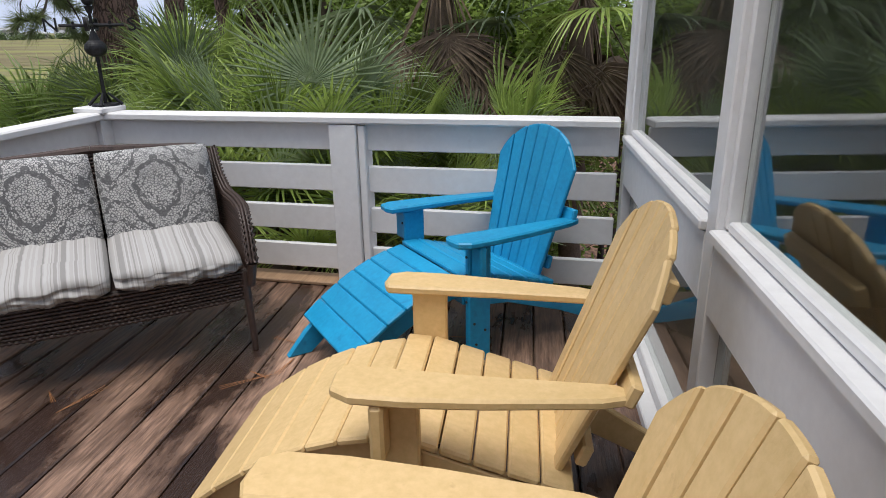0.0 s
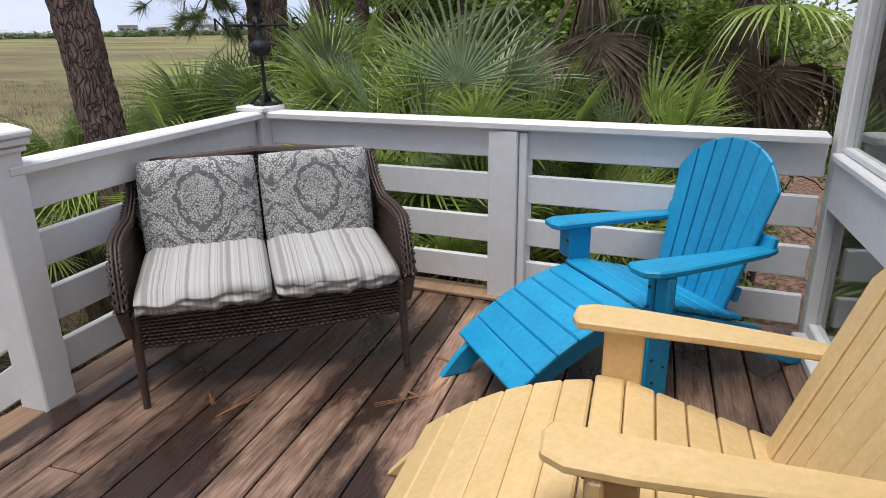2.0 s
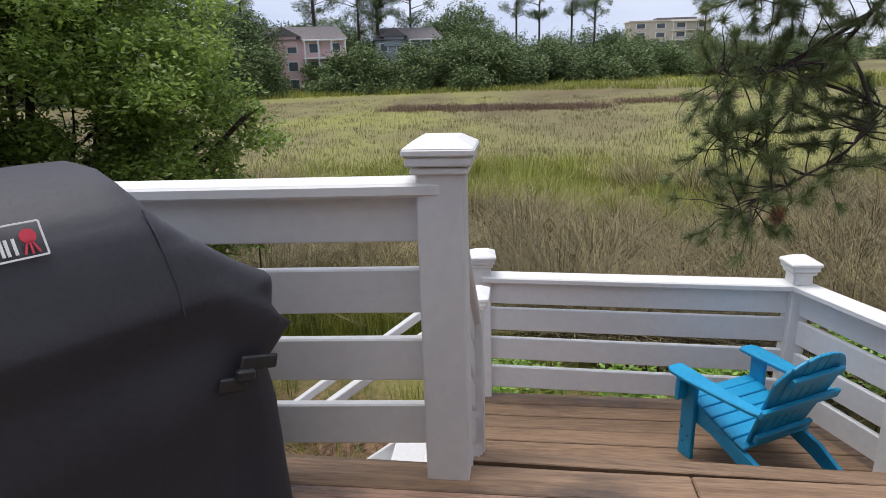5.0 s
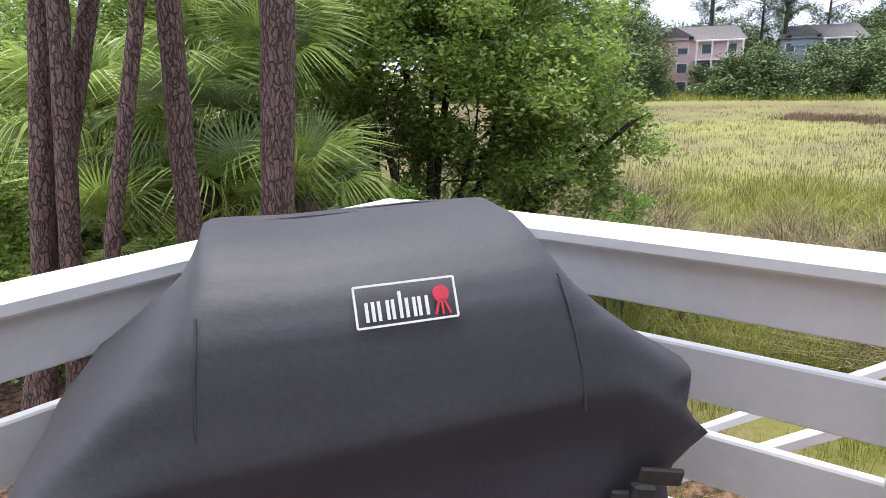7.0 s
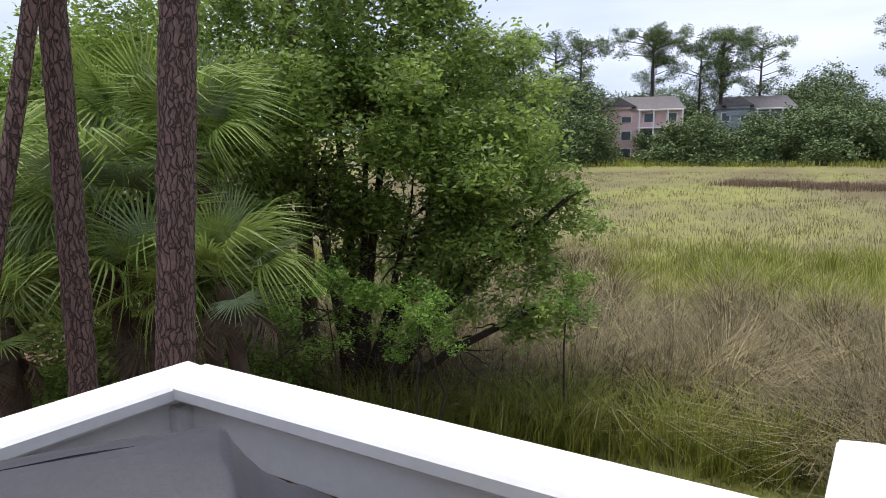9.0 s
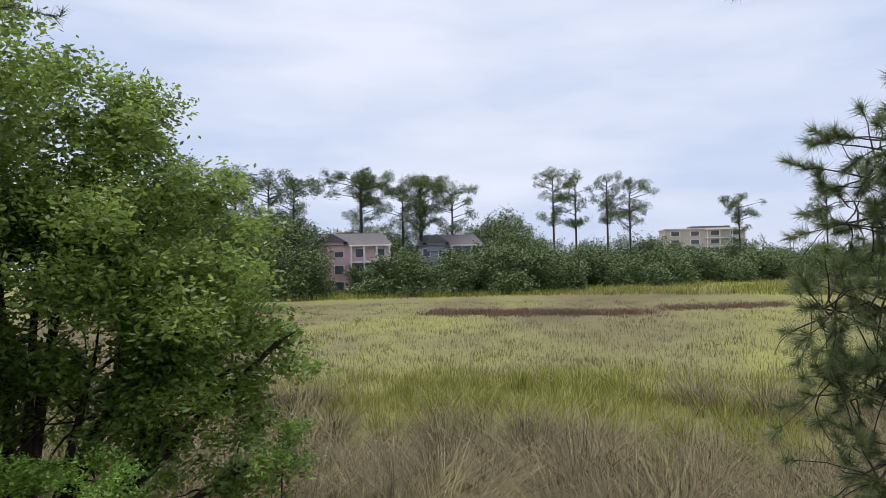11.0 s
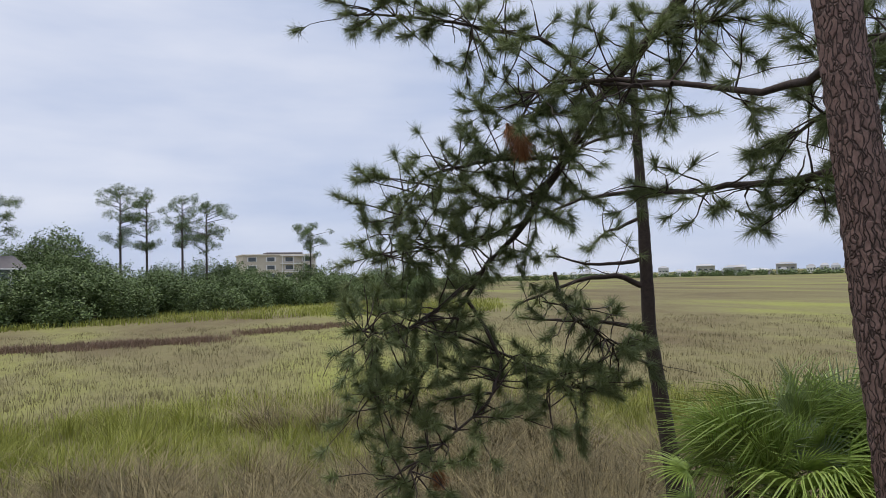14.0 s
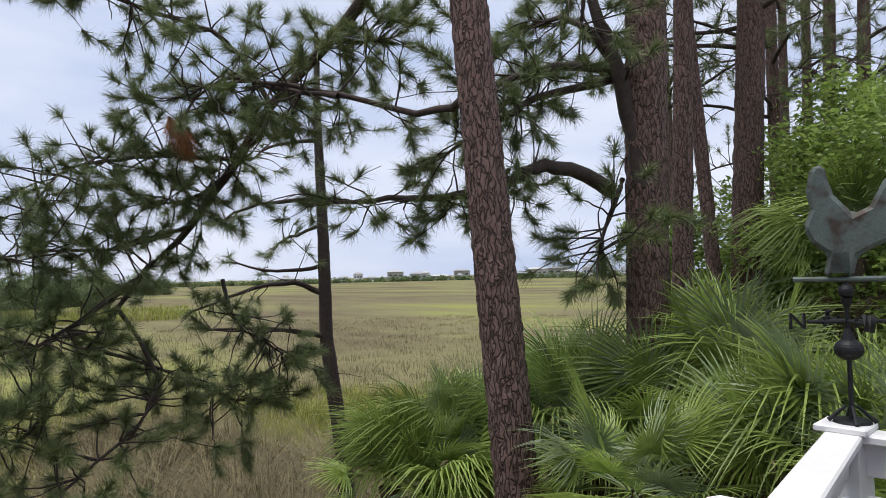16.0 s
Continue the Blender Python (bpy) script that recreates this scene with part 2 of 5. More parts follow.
def ground_material():
    m = bpy.data.materials.new("marsh_ground")
    m.use_nodes = True
    nt = m.node_tree
    b = nt.nodes["Principled BSDF"]
    b.inputs["Roughness"].default_value = 0.9
    b.inputs["Specular IOR Level"].default_value = 0.15
    tc = nt.nodes.new("ShaderNodeTexCoord")

    def tex(sc, stretch, detail=6.0):
        mp = nt.nodes.new("ShaderNodeMapping")
        mp.inputs["Scale"].default_value = stretch
        mp.inputs["Rotation"].default_value = (0, 0, radians(12))
        nt.links.new(tc.outputs["Object"], mp.inputs[0])
        n = nt.nodes.new("ShaderNodeTexNoise")
        n.inputs["Scale"].default_value = sc
        n.inputs["Detail"].default_value = detail
        n.inputs["Roughness"].default_value = 0.6
        nt.links.new(mp.outputs[0], n.inputs["Vector"])
        return n.outputs[0]

    ramp = nt.nodes.new("ShaderNodeValToRGB")
    el = ramp.color_ramp.elements
    el[0].position, el[0].color = 0.36, (0.12, 0.09, 0.05, 1)
    el[1].position, el[1].color = 0.70, (0.25, 0.27, 0.06, 1)
    e = el.new(0.50)
    e.color = (0.18, 0.16, 0.075, 1)
    nt.links.new(tex(0.045, (0.35, 1.0, 1.0)), ramp.inputs[0])
    fine = nt.nodes.new("ShaderNodeMapRange")
    fine.inputs[3].default_value, fine.inputs[4].default_value = 0.65, 1.35
    nt.links.new(tex(1.2, (1, 1, 1), 8.0), fine.inputs[0])
    mul = nt.nodes.new("ShaderNodeVectorMath")
    mul.operation = "SCALE"
    nt.links.new(ramp.outputs[0], mul.inputs[0])
    nt.links.new(fine.outputs[0], mul.inputs["Scale"])
    # leaf litter close to the house, fading out into the marsh
    sep = nt.nodes.new("ShaderNodeSeparateXYZ")
    nt.links.new(tc.outputs["Object"], sep.inputs[0])
    edge = nt.nodes.new("ShaderNodeMapRange")
    edge.inputs[1].default_value, edge.inputs[2].default_value = -9.0, -6.5
    nt.links.new(sep.outputs[0], edge.inputs[0])
    litter = nt.nodes.new("ShaderNodeValToRGB")
    le = litter.color_ramp.elements
    le[0].position, le[0].color = 0.38, (0.04, 0.025, 0.018, 1)
    le[1].position, le[1].color = 0.62, (0.24, 0.14, 0.09, 1)
    nt.links.new(tex(9.0, (1, 1, 1), 8.0), litter.inputs[0])
    mx = nt.nodes.new("ShaderNodeMix")
    mx.data_type = "RGBA"
    nt.links.new(edge.outputs[0], mx.inputs[0])
    nt.links.new(mul.outputs[0], mx.inputs[6])
    nt.links.new(litter.outputs[0], mx.inputs[7])
    nt.links.new(mx.outputs[2], b.inputs["Base Color"])
    bp = nt.nodes.new("ShaderNodeBump")
    bp.inputs["Strength"].default_value = 0.6
    bp.inputs["Distance"].default_value = 0.15
    nt.links.new(tex(3.0, (1, 1, 1), 8.0), bp.inputs["Height"])
    nt.links.new(bp.outputs[0], b.inputs["Normal"])
    return m


GROUND = ground_material()


# ---- mesh helpers ----
def mesh_of(name, bm, mat):
    me = bpy.data.meshes.new(name)
    bm.to_mesh(me)
    bm.free()
    me.materials.append(mat)
    return me


def part(name, bm, mat, parent=None, label="", m=None):
    ob = new(name, mesh_of(name, bm, mat) if isinstance(bm, bmesh.types.BMesh) else bm)
    if parent:
        ob.parent = parent
    if m is not None:
        ob.matrix_basis = m
    if label:
        ob["label"] = label
    return ob


def thing(name, label, category, m=None, group="", kind=""):
    ob = new(name)
    ob.empty_display_size = 0.1
    if m is not None:
        ob.matrix_basis = m
    return tagged(ob, label, category, group, kind)


def block(sx, sy, sz, bevel=0.006, m=None, bm=None):
    """A bevelled box centred on the origin of m."""
    bm = bm or bmesh.new()
    got = bmesh.ops.create_cube(bm, size=1.0, matrix=(m or Matrix()) @ Matrix.Diagonal((sx, sy, sz, 1)))
    if bevel:
        edges = list({e for v in got["verts"] for e in v.link_edges})
        bmesh.ops.bevel(bm, geom=edges, offset=min(bevel, 0.4 * min(sx, sy, sz)), segments=1, affect="EDGES")
    return bm


def rod(p, q, r0, r1=None, sides=8, bm=None, cap=True):
    """A tapered round bar from p to q."""
    bm = bm or bmesh.new()
    p, q = Vector(p), Vector(q)
    d = q - p
    m = Matrix.Translation((p + q) / 2) @ d.to_track_quat("Z", "Y").to_matrix().to_4x4()
    bmesh.ops.create_cone(bm, cap_ends=cap, segments=sides, radius1=r0, radius2=r0 if r1 is None else r1, depth=d.length, matrix=m)
    return bm


def extrude_outline(points, thick, m=None, bevel=0.004):
    """A flat board cut to an outline in its local xy plane, with thickness along z."""
    bm = bmesh.new()
    f = bm.faces.new([bm.verts.new((x, y, -thick / 2)) for x, y in points])
    got = bmesh.ops.extrude_face_region(bm, geom=[f])
    bmesh.ops.translate(bm, verts=[v for v in got["geom"] if isinstance(v, bmesh.types.BMVert)], vec=(0, 0, thick))
    bmesh.ops.recalc_face_normals(bm, faces=bm.faces)
    if bevel:
        bmesh.ops.bevel(bm, geom=[e for e in bm.edges if e.calc_face_angle(0) > 0.7], offset=bevel, segments=1, affect="EDGES")
    if m is not None:
        bm.transform(m)
    return bm


def from_arrays(name, verts, faces, mat, parent=None, label="", smooth=False):
    me = bpy.data.meshes.new(name)
    verts, faces = np.asarray(verts, np.float32), np.asarray(faces, np.int32)
    me.vertices.add(len(verts))
    me.vertices.foreach_set("co", verts.ravel())
    n, k = faces.shape
    me.loops.add(n * k)
    me.loops.foreach_set("vertex_index", faces.ravel())
    me.polygons.add(n)
    me.polygons.foreach_set("loop_start", np.arange(n, dtype=np.int32) * k)
    me.update(calc_edges=True)
    me.validate()
    if smooth:
        me.shade_smooth()
    me.materials.append(mat)
    return part(name, me, None, parent, label)


def along(p, q):
    """A frame at p's and q's middle with x along p to q, z up."""
    p, q = Vector(p), Vector(q)
    x = (q - p).normalized()
    y = Vector((0, 0, 1)).cross(x).normalized()
    z = x.cross(y)
    return Matrix.Translation((p + q) / 2) @ Matrix((x, y, z)).transposed().to_4x4(), (q - p).length


# ---- plan of the decks ----
A, B, K, W = Vector((-1.72, 1.745)), Vector((-1.55, -0.41)), Vector((-1.86, 3.36)), Vector((0.985, 3.42))
J, E2 = Vector((-1.29, -1.80)), Vector((1.55, -1.65))
S1, C1, D1, S2 = Vector((-3.09, 1.56)), Vector((-3.75, 1.20)), Vector((-3.63, -0.67)), Vector((-2.93, -0.60))
RAIL, LOW = 0.93, -0.89
LOW_RAIL = LOW + 0.845
WALL_DIR = Vector((0.125, -0.992))
BOARD_DIR = Vector((-0.109, 0.994))
BOARD_NORMAL = Vector((0.994, 0.109))


def clip_line(poly, p, d):
    """Where the line p + s d enters and leaves a convex outline."""
    lo, hi = -50.0, 50.0
    n = len(poly)
    for i in range(n):
        a, b = poly[i], poly[(i + 1) % n]
        e = b - a
        side = Vector((-e.y, e.x))
        den, num = side.dot(d), side.dot(a - p)
        if abs(den) < 1e-9:
            if num > 0:
                return None
        elif den > 0:
            lo = max(lo, num / den)
        else:
            hi = min(hi, num / den)
    return (lo, hi) if hi - lo > 0.05 else None


def planks(parent, poly, z, first, count, pitch, mat_of, thick=0.036, gap=0.008):
    """Deck boards side by side inside an outline, each an object of its own."""
    rng = random.Random(4)
    turn = math.atan2(BOARD_DIR.y, BOARD_DIR.x) - math.pi / 2
    for i in range(count):
        mid = BOARD_NORMAL * (first + (i + 0.5) * pitch)
        spans = [s for s in (clip_line(poly, mid + BOARD_NORMAL * o, BOARD_DIR) for o in (-pitch * 0.4, pitch * 0.4)) if s]
        if not spans:
            continue
        lo, hi = min(s[0] for s in spans), max(s[1] for s in spans)
        cuts = [lo, hi]
        if hi - lo > 3.2:
            cuts = [lo, lo + (hi - lo) * rng.uniform(0.35, 0.65), hi]
        for a, b in zip(cuts, cuts[1:]):
            c = mid + BOARD_DIR * ((a + b) / 2)
            m = Matrix.Translation((c.x, c.y, z - thick / 2 + rng.uniform(-0.0015, 0.0015))) @ pose(0, 0, 0, 0, rng.uniform(-0.4, 0.4), math.degrees(turn))
            part("plank", block(pitch - gap, b - a - 0.004, thick, 0.005), mat_of(i), parent, m=m)


PITCH = 0.143
deck = thing("deck_floor", "wet weathered brown timber deck boards", "deck", kind="structure")
outer = BOARD_NORMAL.dot(A) - 0.085
upper = [K + Vector((-0.12, 0.08)), B - BOARD_NORMAL * 0.1 - BOARD_DIR * 0.12, J + Vector((-0.11, -0.1)), E2 + Vector((0, -0.1)), W + Vector((0, 0.1))]
part("joist_frame", block(2.6, 4.9, 0.2, 0.01, Matrix.Translation((-0.22, 0.85, -0.15)) @ pose(0, 0, 0, 0, 0, 5.3)), JOIST, deck)
part("fascia", block(0.04, 5.25, 0.22, 0.005, Matrix.Translation((-1.72, 0.82, -0.15)) @ pose(0, 0, 0, 0, 0, 5.2)), JOIST, deck)
lower_deck = thing("lower_deck_floor", "dry brown timber boards of the lower deck", "deck", kind="structure")
low_poly = [Vector((-1.5, 1.85)), Vector((-2.9, 1.72)), C1 + Vector((-0.12, 0.1)), D1 + Vector((-0.1, -0.1)), Vector((-1.4, -0.6))]
part("joist_frame", block(2.0, 1.9, 0.2, 0.01, Matrix.Translation((-2.6, 0.4, LOW - 0.15)) @ pose(0, 0, 0, 0, 0, 6)), JOIST, lower_deck)


# ---- railings ----
def post(parent, x, y, z0, z1, width, turn, capped=True):
    m = Matrix.Translation((x, y, 0)) @ pose(0, 0, 0, 0, 0, turn)
    p = part("post", block(width, width, z1 - z0, 0.006, Matrix.Translation((0, 0, (z0 + z1) / 2))), WHITE, parent, m=m)
    if capped:
        bm = bmesh.new()
        for z, w, h in ((-0.075, 0.028, 0.02), (-0.048, 0.05, 0.026), (-0.022, 0.066, 0.022)):
            block(width + w, width + w, h, 0.005, Matrix.Translation((0, 0, z1 + 0.06 + z)), bm)
        bmesh.ops.create_cone(bm, cap_ends=True, segments=4, radius1=(width + 0.06) * 0.707, radius2=(width - 0.03) * 0.707, depth=0.026,
                                    matrix=Matrix.Translation((0, 0, z1 + 0.062)) @ pose(0, 0, 0, 0, 0, 45))
        part("post_cap", bm, WHITE, p, "moulded white square cap")
    return p


def boards(parent, p, q, tops, height=0.14, thick=0.034, inset=0.0, z_end=None):
    """Horizontal or sloping rail boards between two plan points, top edges at the heights given."""
    for i, z in enumerate(tops):
        z2 = z if z_end is None else z_end[i]
        m, n = along((p.x, p.y, z - height / 2), (q.x, q.y, z2 - height / 2))
        part("rail_board", block(n - inset, thick, height, 0.005), WHITE, parent, m=m)


def top_rail(parent, p, q, z, z2=None, width=0.14):
    m, n = along((p.x, p.y, z - 0.02), (q.x, q.y, (z if z2 is None else z2) - 0.02))
    part("handrail", block(n, width, 0.04, 0.008), WHITE, parent, m=m)


TOPS = (RAIL - 0.042, 0.665, 0.44, 0.215)
LOWTOPS = tuple(LOW + z for z in (0.803, 0.62, 0.415, 0.21))


def railing(name, label, p, q, tops, rail_z, group="white deck railings"):
    r = thing(name, label, "railing", group=group)
    boards(r, p, q, tops, 0.15 if rail_z < 0.5 else 0.14)
    top_rail(r, p, q, rail_z)
    return r


r1 = railing("deck_railing", "white painted four-board deck railing beside the palms", K, W, TOPS, RAIL)
post(r1, K.x, K.y, -0.15, RAIL - 0.04, 0.15, -8, False)
part("post_plate", block(0.2, 0.19, 0.03, 0.006, Matrix.Translation((K.x, K.y, RAIL + 0.012)) @ pose(0, 0, 0, 0, 0, -2)), WHITE, r1)
MID = K.lerp(W, (-0.395 - K.x) / (W.x - K.x))
part("post", block(0.15, 0.045, RAIL - 0.06, 0.005, Matrix.Translation((MID.x, MID.y - 0.041, (RAIL - 0.06) / 2 + 0.015)) @ pose(0, 0, 0, 0, 0, -2)), WHITE, r1)
part("post", block(0.04, 0.1, RAIL - 0.05, 0.005, Matrix.Translation((MID.x + 0.1, MID.y - 0.0, (RAIL - 0.05) / 2)) @ pose(0, 0, 0, 0, 0, -2)), WHITE, r1)
m_, n_ = along((K.x + 0.1, K.y - 0.02, 0.012), (W.x - 0.08, W.y - 0.02, 0.012))
part("base_board", block(n_, 0.15, 0.02, 0.004), DECK_EDGE, r1, "pale new timber board along the deck edge", m_)
r2 = railing("deck_railing", "white painted four-board deck railing behind the wicker loveseat", A, K, TOPS, RAIL)
r3 = railing("deck_railing", "white painted four-board deck railing beside the covered grill", J, B, tuple(z + 0.022 for z in TOPS), RAIL + 0.022)
r4 = railing("deck_railing", "white painted deck railing behind the covered grill", J + Vector((-0.06, -0.005)), E2, tuple(z + 0.019 for z in TOPS), RAIL + 0.019)
post(r3, J.x, J.y, -0.15, RAIL - 0.045, 0.1, 5, False)
for o, lab in ((A, "tall white newel post with a moulded cap at the steps"), (B, "tall white newel post with a moulded cap by the grill")):
    n = thing("newel_post", lab, "post", group="newel posts at the steps")
    post(n, o.x, o.y, -0.3, 1.0, 0.135, 6.3 if o is B else 6.3)
r5 = railing("lower_deck_railing", "low white four-board railing along the marsh side of the lower deck", D1, C1, LOWTOPS, LOW_RAIL, "lower deck railings")
r6 = railing("lower_deck_railing", "low white four-board railing at the end of the lower deck", C1, S1, LOWTOPS, LOW_RAIL, "lower deck railings")
for o, w, r in ((C1, 0.11, r5), (D1, 0.11, r5), (S1, 0.12, r6)):
    post(r, o.x, o.y, LOW - 0.2, LOW_RAIL + 0.085, w, 12)
for o, e, lab in ((A, S1, "white sloping stair railing of four boards down to the lower deck"), (B, S2, "white sloping stair railing beside the grill corner")):
    s = thing("stair_railing", lab, "railing", group="stair railings")
    boards(s, o, e, TOPS, z_end=LOWTOPS, height=0.13)
    top_rail(s, o, e, RAIL - 0.02, LOW_RAIL - 0.02, 0.1)
    if e is S2:
        post(s, e.x, e.y, LOW - 0.2, LOW_RAIL + 0.085, 0.12, 6)
steps = thing("steps", "brown timber steps between the two decks", "steps", kind="structure")
for i in range(4):
    c = (A + B) / 2 - BOARD_NORMAL * (0.24 + 0.27 * i)
    part("tread", block(0.27, 2.0, 0.04, 0.005, Matrix.Translation((c.x, c.y, -0.178 * (i + 1) - 0.02)) @ pose(0, 0, 0, 0, 0, 5)), LOWER_DECK, steps)
    part("riser", block(0.025, 2.0, 0.15, 0.003, Matrix.Translation((c.x + 0.125, c.y, -0.178 * i - 0.11)) @ pose(0, 0, 0, 0, 0, 5)), LOWER_DECK, steps)
stairs = thing("white_stairs", "white painted outdoor stairs leading down to the ground", "stairs")
SD = Vector((0.13, -0.99))
for i in range(12):
    c = Vector((-3.30, -0.86)) + SD * (0.26 * i)
    part("tread", block(0.7, 0.24, 0.035, 0.005, Matrix.Translation((c.x, c.y, LOW - 0.2 * (i + 1))) @ pose(0, 0, 0, 0, 0, 7.5)), WHITE, stairs)
for s in (-0.38, 0.38):
    p = Vector((-3.30 + s, -0.73))
    q = p + SD * 3.25
    m, n = along((p.x, p.y, LOW - 0.15), (q.x, q.y, LOW - 2.62))
    part("stringer", block(n, 0.04, 0.26, 0.005), WHITE, stairs, m=m)
    m, n = along((p.x, p.y, LOW_RAIL - 0.03), (q.x, q.y, LOW_RAIL - 2.5))
    part("handrail", block(n, 0.09, 0.05, 0.006), WHITE, stairs, m=m)


# ---- adirondack chairs ----
def slat_profile(s):
    """Height of the seat against the distance behind the front legs (metres)."""
    return 0.385 - 0.29 * s if s > 0.05 else 0.37 - 0.05 * abs(s - 0.05)


def adirondack(name, label, mat, m, footrest, group, tilt=21):
    c = thing(name, label, "chair", m, group)
    # local: front is -x, width along y, floor at z 0
    half = 0.255
    for side in (-1, 1):
        y = side * (half + 0.035)
        part("front_leg", block(0.11, 0.034, 0.56, 0.006, Matrix.Translation((0.03, y, 0.28))), mat, c)
        part("front_leg", block(0.034, 0.075, 0.15, 0.008, Matrix.Translation((0.0, side * (half + 0.088), 0.485))), mat, c, "arm bracket")
        rail = [(-0.02, 0.30), (0.0, 0.375), (0.06, 0.385), (0.55, 0.225), (0.88, 0.02), (0.86, 0.0), (0.78, 0.0), (0.5, 0.13), (0.2, 0.24), (0.05, 0.26)]
        part("side_rail", extrude_outline(rail, 0.034, Matrix.Translation((0, side * half, 0)) @ pose(0, 0, 0, 90, 0, 0)), mat, c)
        w = 0.068
        arm = [(-0.10, -w), (-0.115, -w * 0.4), (-0.11, w * 0.6), (-0.06, w), (0.08, w), (0.3, w * 0.75), (0.62, w * 0.2), (0.7, -0.01), (0.71, -0.045), (0.67, -0.065), (0.3, -w * 0.9), (0.0, -w)]
        arm = [(x * (0.8 if x > 0 else 1), side * yy) for x, yy in arm][:: 1 if side > 0 else -1]
        part("armrest", extrude_outline(arm, 0.028, Matrix.Translation((0.0, side * (half + 0.06), 0.577)) @ pose(0, 0, 0, 0, 1.5, 0), 0.007), mat, c)
        for z in (0.42, 0.5, 0.3):
            part("screw", rod((-0.03, y + side * 0.0, z), (-0.0275 + 0.003, y, z), 0.006, sides=6), SCREW, c)
        for x, z in ((0.01, 0.1), (0.055, 0.16), (0.0, 0.2)):
            part("screw", rod((x, y + side * 0.016, z), (x, y + side * 0.021, z), 0.006, sides=6), SCREW, c)
    xs = [0.0 + 0.083 * i for i in range(6)]
    for i, x in enumerate(xs):
        z = 0.4 - 0.30 * max(0, x - 0.06) + 0.006 * (i == 0)
        part("seat_slat", block(0.081, 2 * half + 0.045, 0.022, 0.006, Matrix.Translation((x, 0, z)) @ pose(0, 0, 0, 0, 17 if x > 0.05 else 4, 0)), mat, c)
    # fan back of seven slats with a rounded top
    lean = pose(0.41, 0, 0.25, 0, tilt, 0)
    for i in range(7):
        k = i - 3
        def top(y):
            return 0.73 - 0.13 * (y / 0.29) ** 2 - 0.06 * (y / 0.29) ** 6
        wb, wt = 0.056, 0.076
        yb, yt = k * 0.061, k * 0.081
        pts = [(yb - wb / 2, 0.0), (yb + wb / 2, 0.0)] + [(yt + wt * u, top(yt + wt * u)) for u in (0.5, 0.25, 0.0, -0.25, -0.5)]
        mm = lean @ Matrix(((0, 0, 1, 0), (1, 0, 0, 0), (0, 1, 0, 0), (0, 0, 0, 1))) @ Matrix.Translation((0, 0, -0.0012 * k * k))
        part("back_slat", extrude_outline(pts, 0.02, mm, 0.005), mat, c)
    for h, w in ((0.12, 0.45), (0.36, 0.62), (0.58, 0.4)):
        part("back_brace", block(0.03, w, 0.06, 0.006, lean @ Matrix.Translation((0.028, 0, h))), mat, c)
    part("stretcher", block(0.03, 2 * half, 0.1, 0.006, Matrix.Translation((-0.01, 0, 0.32))), mat, c)
    if footrest:
        f = [(-0.02, 0.30), (-0.02, 0.375), (-0.12, 0.37), (-0.29, 0.315), (-0.45, 0.215), (-0.58, 0.105), (-0.67, 0.0), (-0.56, 0.0), (-0.45, 0.09), (-0.34, 0.17), (-0.17, 0.26)]
        for side in (-1, 1):
            part("footrest_rail", extrude_outline(f[::-1], 0.034, Matrix.Translation((0, side * (half - 0.05), 0)) @ pose(0, 0, 0, 90, 0, 0)), mat, c)
        for i in range(6):
            t = (i + 0.5) / 6
            x = -0.045 - 0.51 * t
            z = 0.395 - 0.06 * t - 0.19 * t * t
            a = -math.degrees(math.atan2(0.06 + 0.38 * t, 0.51))
            part("seat_slat", block(0.0855 * math.hypot(1, (0.06 + 0.38 * t) / 0.51) - 0.002, 2 * half + 0.03, 0.022, 0.006, Matrix.Translation((x, 0, z)) @ pose(0, 0, 0, 0, a, 0)), mat, c)
    return c


adirondack("adirondack_chair", "yellow slatted adirondack chair with a curved footrest", YELLOW, pose(0.411, 1.753, 0, 0, 0, 6.8), True, "adirondack chairs")
adirondack("adirondack_chair", "bright blue slatted adirondack chair with a footrest by the railing", BLUE, pose(0.235, 2.805, 0, 0, 0, 44) @ Matrix.Scale(0.97, 4), True, "adirondack chairs", 15)
adirondack("adirondack_chair", "yellow slatted adirondack chair beside the glazed wall", YELLOW, pose(0.47, 0.79, 0, 0, 0, 8), True, "adirondack chairs")
adirondack("adirondack_chair", "bright blue adirondack chair on the lower deck", BLUE, pose(-3.31, 0.745, LOW, 0, 0, 36.7) @ Matrix.Scale(0.86, 4), False, "adirondack chairs")


# ---- wicker loveseat ----
def cushion(w, d, h, mat, m, parent, name, label, seed=0, puff=0.6, rumple=0.0):
    bm = bmesh.new()
    bmesh.ops.create_cube(bm, size=1.0)
    bmesh.ops.subdivide_edges(bm, edges=bm.edges, cuts=15, use_grid_fill=True)
    for v in bm.verts:
        x, y, z = v.co * 2
        edge = (1 - abs(x) ** 5) * (1 - abs(y) ** 5)
        zz = z * (0.35 + 0.65 * edge ** 0.5) if abs(z) > 0.99 else z * (0.35 + 0.65 * max(edge, 0) ** 0.5)
        rx = x * (1 - 0.03 * abs(y) ** 4)
        ry = y * (1 - 0.03 * abs(x) ** 4)
        n = noise.noise(Vector((x * 2.1 + seed, y * 2.1, z))) * 0.10 + rumple * (abs(noise.noise(Vector((x * 3.4 + seed, y * 3.4, 2.0)))) - 0.3)
        ry += rumple * 0.22 * noise.noise(Vector((x * 4.5 + seed, z, 7.0))) * (abs(y) > 0.7)
        v.co = (rx * w / 2, ry * d / 2, (zz + n * edge) * h / 2)
    ob = part(name, bm, mat, parent, label, m)
    ob.data.shade_smooth()
    return ob


